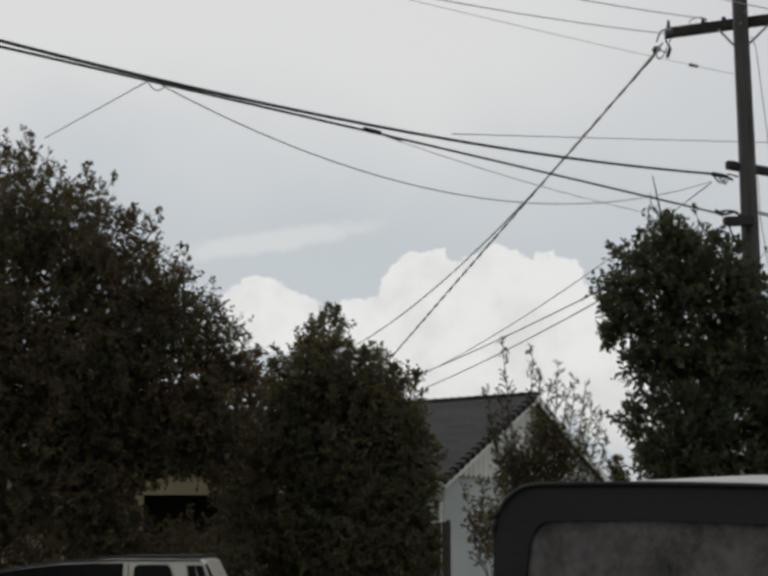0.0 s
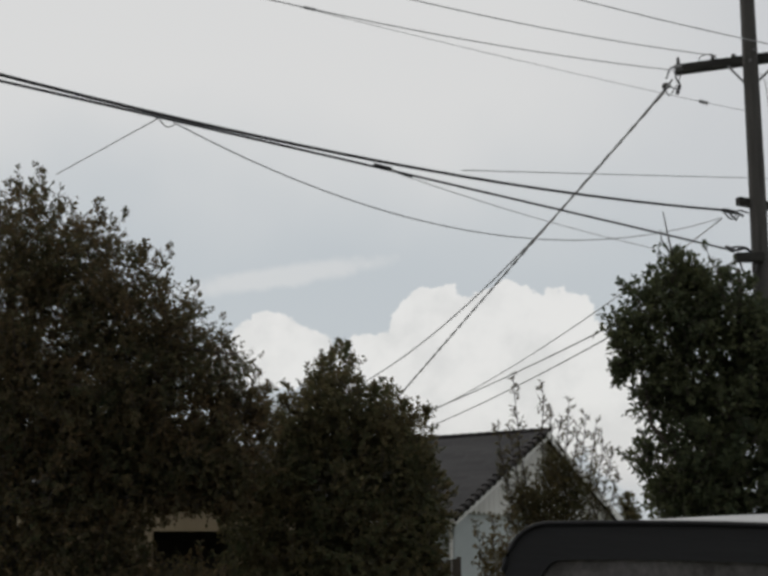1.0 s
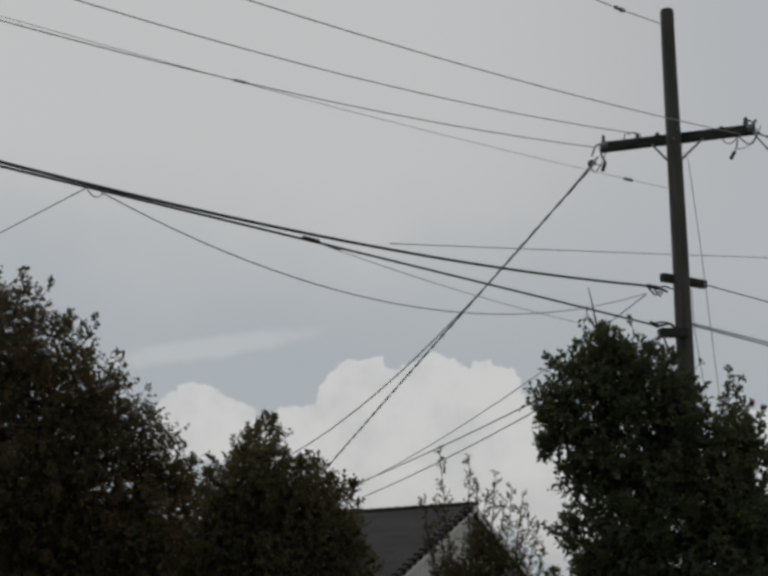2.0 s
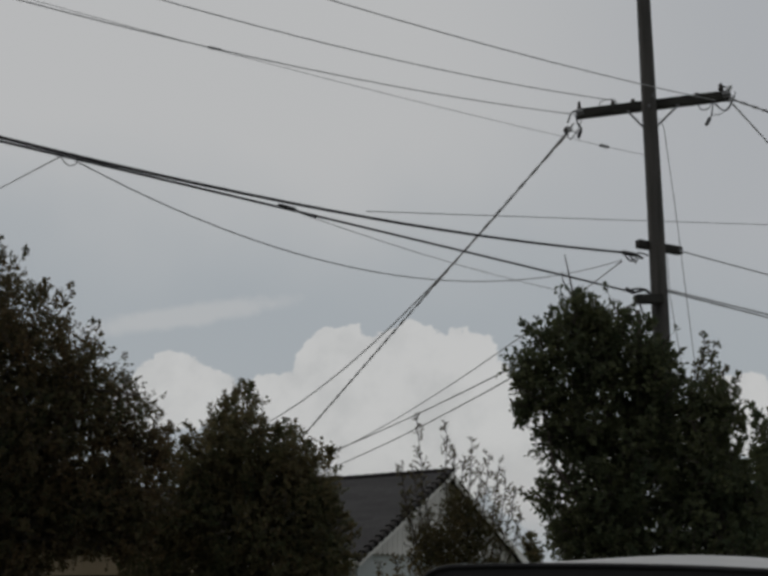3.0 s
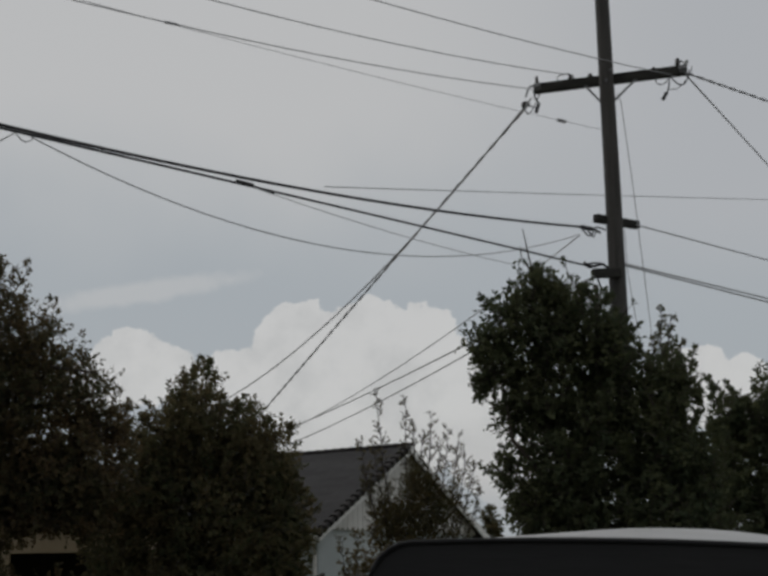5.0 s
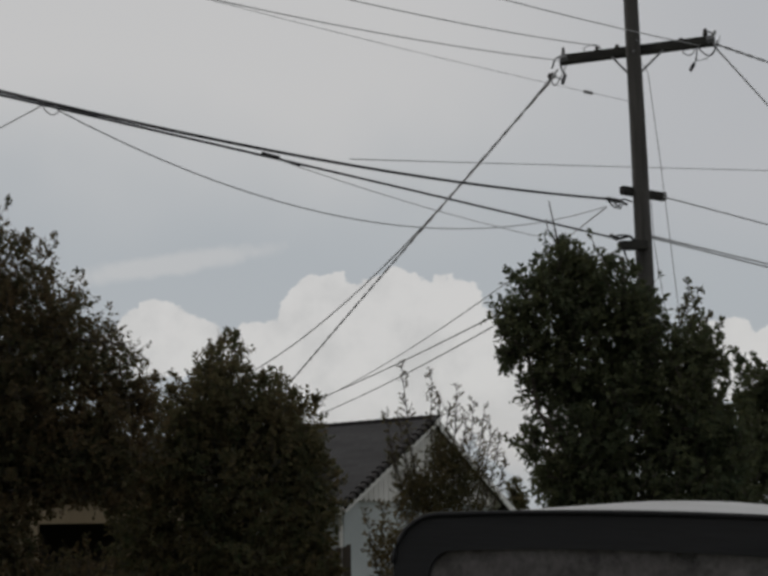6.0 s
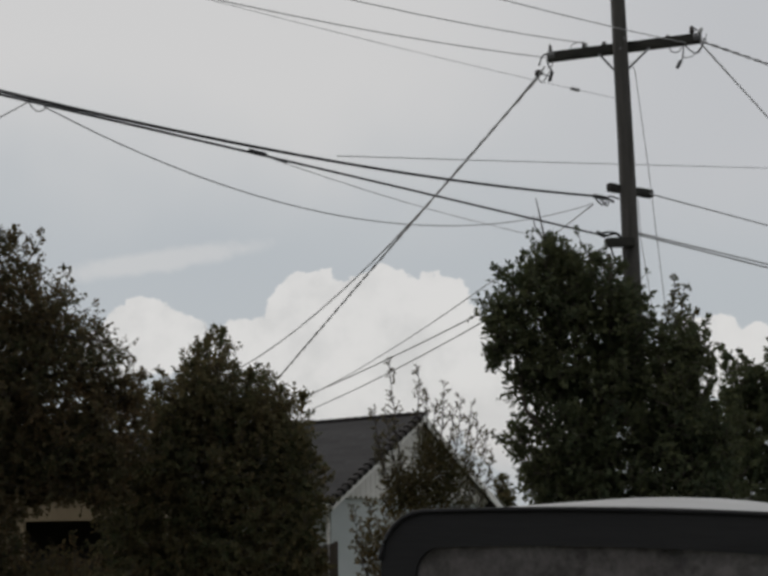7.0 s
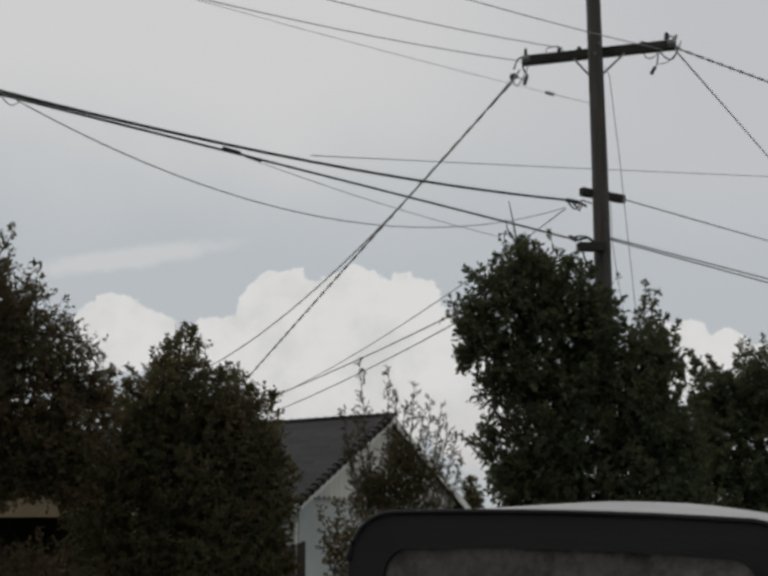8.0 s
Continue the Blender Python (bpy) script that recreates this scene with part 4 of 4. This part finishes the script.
rear_out = rounded(-JW, JW, 0.95, 1.838, 0.16, crown=0.02)
rear_in = splayed(rounded(-JW + 0.128, JW - 0.140, 1.12, 1.728, 0.085, crown=0.018))
part("rear_panel", ring(rear_out, rear_in, 0.0, 0.05), M_BLACKTOP, jeep, "black vinyl rear panel")
gas_in = splayed(rounded(-JW + 0.141, JW - 0.153, 1.135, 1.715, 0.074, crown=0.018))
part("window_seal", ring(rear_in, gas_in, -0.008, 0.03), M_BLACKTOP, jeep, "black rubber window seal")
n = len(gas_in)
part("rear_window", ([(x, 0.012, z) for x, z in gas_in] + [(x, 0.018, z) for x, z in gas_in],
                     [tuple(range(n)), tuple(range(2 * n - 1, n - 1, -1))] + [(k, (k + 1) % n, n + (k + 1) % n, n + k) for k in range(n)]), M_REAR_GLASS, jeep, "hazy grey rear window with reflections painted in")
secs = []
for y, top, w, inset in ((0.05, 1.830, JW, 0.0), (0.15, 1.830, JW, 0), (0.9, 1.83, JW - 0.005, 0), (1.8, 1.82, JW - 0.02, 0), (2.1, 1.84, JW - 0.03, 0)):
    secs.append([(x, y, z) for x, z in rounded(-w, w, 0.95, top, 0.16, crown=0.02)])
part("soft_top", loft(secs), M_BLACKTOP, jeep, "black fabric top sides", True)
roof_v, roof_f = [], []
ys = [0.06, 0.2, 0.5, 0.9, 1.3, 1.7, 1.9]
for y in ys:
    for k in range(13):
        u = k / 12 * 2 - 1
        z = 1.836 + (0.02 + 0.072 * math.sin(min(1.0, y / 1.4) * 1.57)) * (1 - u * u) - 0.03 * max(0, abs(u) - 0.85) / 0.15
        roof_v.append((u * (JW - 0.09), y, z))
for i in range(len(ys) - 1):
    for k in range(12):
        roof_f.append((i * 13 + k, i * 13 + k + 1, (i + 1) * 13 + k + 1, (i + 1) * 13 + k))
m = len(roof_v)
roof_v += [(x, y, z - 0.05) for x, y, z in roof_v]
roof_f += [tuple(m + i for i in q)[::-1] for q in roof_f]
edge = [k for k in range(13)] + [i * 13 + 12 for i in range(1, len(ys))] + [(len(ys) - 1) * 13 + k for k in range(11, -1, -1)] + [i * 13 for i in range(len(ys) - 2, 0, -1)]
roof_f += [(edge[i], m + edge[i], m + edge[(i + 1) % len(edge)], edge[(i + 1) % len(edge)]) for i in range(len(edge))]
part("roof_panel", (roof_v, roof_f), M_SILVER, jeep, "pale grey roof panel", True)
top_run = [p for p in rear_out if p[1] > 1.5]
part("piping", tube([(x, -0.004, z - 0.006) for x, z in top_run], 0.009, 6), M_BLACKTOP, jeep, "black edge piping", True)
part("body", box(-0.76, 0.76, 0.0, 3.6, 0.42, 0.98, 0.06), M_BODY_DARK, jeep, "dark painted lower body")
part("bumper", box(-0.74, 0.74, -0.14, -0.01, 0.45, 0.6, 0.03), M_TYRE, jeep)
for x in (-0.66, 0.66):
    for y in (0.65, 2.95):
        wheel(jeep, x, y, 0.36, 0.22)

# cream station wagon across the street
wag = thing("station_wagon", pose(-4.36, 19.0, -0.02), "cream station wagon with dark windows and slatted rear pillar", "car")
WZ = 1.44


def side_profile(y):
    """Points of the side outline, front to the left, as (x, z)."""
    return [(-2.9, y, 0.35), (2.2, y, 0.35), (2.36, y, 0.55), (2.32, y, 0.88), (2.04, y, WZ - 0.03), (1.98, y, WZ), (0.9, y, WZ + 0.005), (0.2, y, WZ - 0.03), (-0.3, y, WZ - 0.09),
            (-0.75, y, WZ - 0.17), (-1.1, y, WZ - 0.26), (-1.75, y, 0.90), (-2.75, y, 0.78), (-2.92, y, 0.6)]


full = side_profile(0)
wsec = []
for y, sh in ((0.0, 0.03), (0.04, 0.0), (1.56, 0.0), (1.6, 0.03)):
    cx, cz = -0.1, 0.9
    wsec.append([(x + (cx - x) * sh * 0.5, y, z + (cz - z) * sh) for x, _, z in full])
part("body", loft(wsec), M_CREAM, wag, "cream painted body")


def side_pane(name, pts, label, y=-0.004, t=0.012, mat=M_GLASS_DARK):
    n = len(pts)
    v = [(x, y - t, z) for x, z in pts] + [(x, y, z) for x, z in pts]
    return part(name, (v, [tuple(range(n)), tuple(range(2 * n - 1, n - 1, -1))] + [(k, (k + 1) % n, n + (k + 1) % n, n + k) for k in range(n)]), mat, wag, label)


side_pane("side_window", [(1.10, 0.92), (1.62, 0.92), (1.72, 0.92), (1.58, 1.33), (1.54, 1.37), (1.16, 1.37), (1.11, 1.33)], "dark rear side window")
side_pane("side_window", [(-1.5, 0.92), (0.95, 0.92), (0.97, 1.385), (0.55, 1.385), (0.1, 1.365), (-0.35, 1.315), (-0.8, 1.235), (-1.1, 1.15)], "dark front side window")
side_pane("pillar_window", [(1.86, 0.95), (1.98, 0.95), (1.90, 1.36), (1.79, 1.36)], "narrow slanted pillar window")
side_pane("pillar_window", [(2.02, 0.95), (2.14, 0.95), (2.0, 1.36), (1.91, 1.36)], "narrow slanted pillar window")
side_pane("tail_glass", [(2.22, 0.92), (2.29, 0.92), (2.06, 1.38), (2.03, 1.38)], "dark tailgate glass edge")
side_pane("door_seam", [(1.02, 0.5), (1.032, 0.5), (1.042, 1.38), (1.03, 1.38)], "thin dark door seam", t=0.006, mat=M_RUBBER)
skin = [(1.96, WZ), (0.9, WZ + 0.005), (0.2, WZ - 0.03), (-0.3, WZ - 0.09), (-0.75, WZ - 0.17), (-1.05, WZ - 0.25)]
k = len(skin)
part("roof_skin", ([(x, y, z + up) for up in (0.003, 0.016) for y in (0.05, 1.55) for x, z in skin],
                   [(i, i + 1, k + i + 1, k + i) for i in range(k - 1)] + [(3 * k + i, 3 * k + i + 1, 2 * k + i + 1, 2 * k + i) for i in range(k - 1)] +
                   [(2 * k + i, 2 * k + i + 1, i + 1, i) for i in range(k - 1)] + [(k + i, k + i + 1, 3 * k + i + 1, 3 * k + i) for i in range(k - 1)] +
                   [(0, k, 3 * k, 2 * k), (k - 1, 3 * k - 1, 4 * k - 1, 2 * k - 1)]), M_BODY_DARK, wag, "dark glossy roof skin")
for y in (0.16, 1.44):
    part("roof_rail", join(tube([(0.6, y, WZ + 0.005), (1.0, y, WZ + 0.035), (2.0, y, WZ + 0.035)], 0.018, 6),
                           *[tube([(x, y, WZ - 0.03), (x, y, WZ + 0.03)], 0.016, 6) for x in (1.2, 1.95)]), M_RUBBER, wag, "dark roof rail")
part("roof_gutter", tube([(-0.75, -0.012, WZ - 0.175), (-0.3, -0.012, WZ - 0.095), (0.2, -0.012, WZ - 0.035), (0.9, -0.012, WZ - 0.012), (1.98, -0.012, WZ - 0.015)], 0.012, 5), M_RUBBER, wag, "dark drip rail")
for x in (-1.55, 1.45):
    for y in (0.1, 1.5):
        wheel_r = 0.33
        t = part("wheel", lathe([(wheel_r * 0.6, -0.1), (wheel_r * 0.93, -0.1), (wheel_r, -0.06), (wheel_r, 0.06), (wheel_r * 0.93, 0.1), (wheel_r * 0.6, 0.1)], 24), M_TYRE, wag, "black tyre", True)
        t.matrix_local = Matrix.Translation((x, y, wheel_r)) @ pose(0, 0, 0, 90, 0, 0)
        part("rim", lathe([(0.03, -0.08), (wheel_r * 0.6, -0.09), (wheel_r * 0.62, 0.09), (0.03, 0.08)], 20), M_RIM, t, "steel rim", True)

# ---- behind and beside ----

def plain_house(at, turn, label):
    """A plain house across from the view, unseen and added for the car windows to mirror."""
    h = thing("house", pose(*at, 0, 0, turn), label, "house", "houses behind the street")
    part("wall", box(-5, 5, 0, 8, 0, 3.0), M_SIDING, h, "pale wall")
    for s, x in enumerate((-3.2, 0.2, 2.6)):
        part("window", box(x, x + 1.3, -0.04, 0.0, 0.9, 2.2, 0.01), M_GLASS_DARK, h, "dark window")
    part("roof", ([(-5.5, -0.6, 3.0), (5.5, -0.6, 3.0), (5.5, 8.6, 3.0), (-5.5, 8.6, 3.0), (-5.5, 4, 5.4), (5.5, 4, 5.4)],
                  [(0, 1, 5, 4), (2, 3, 4, 5), (0, 4, 3), (1, 2, 5), (3, 2, 1, 0)]), M_SHINGLE, h, "dark shingled roof")
    return h


plain_house((-17, -10, 0), 125, "pale single-storey house with a dark roof, unseen, added for reflections")
# out of view, added to break up what the rear window mirrors
tree("shrub", "tall leafy shrub before a pale house, unseen, added for reflections", (-9.6, -5.2, 0),
     [(-9.6, -5.2, 1.3, 0.9, 0.9, 1.0), (-8.6, -6.6, 1.2, 0.7, 0.7, 0.8), (-10.6, -3.6, 1.5, 0.8, 0.8, 1.2), (-11.8, -2.4, 1.6, 0.6, 0.6, 0.9)],
     M_LEAF_OLIVE, 31, boughs=120, sprigs=9, inner=500, per=7, leaf=0.1, bough=0.6, sprig=0.3, trunk_r=0.13, limbs=9, ragged=0.4, rise=0.3, sprays=60, spray=0.5)
plain_house((-3, -19, 0), 180, "pale single-storey house with a dark roof, unseen, added for reflections")
plain_house((12, -18, 0), 190, "pale single-storey house with a dark roof, unseen, added for reflections")
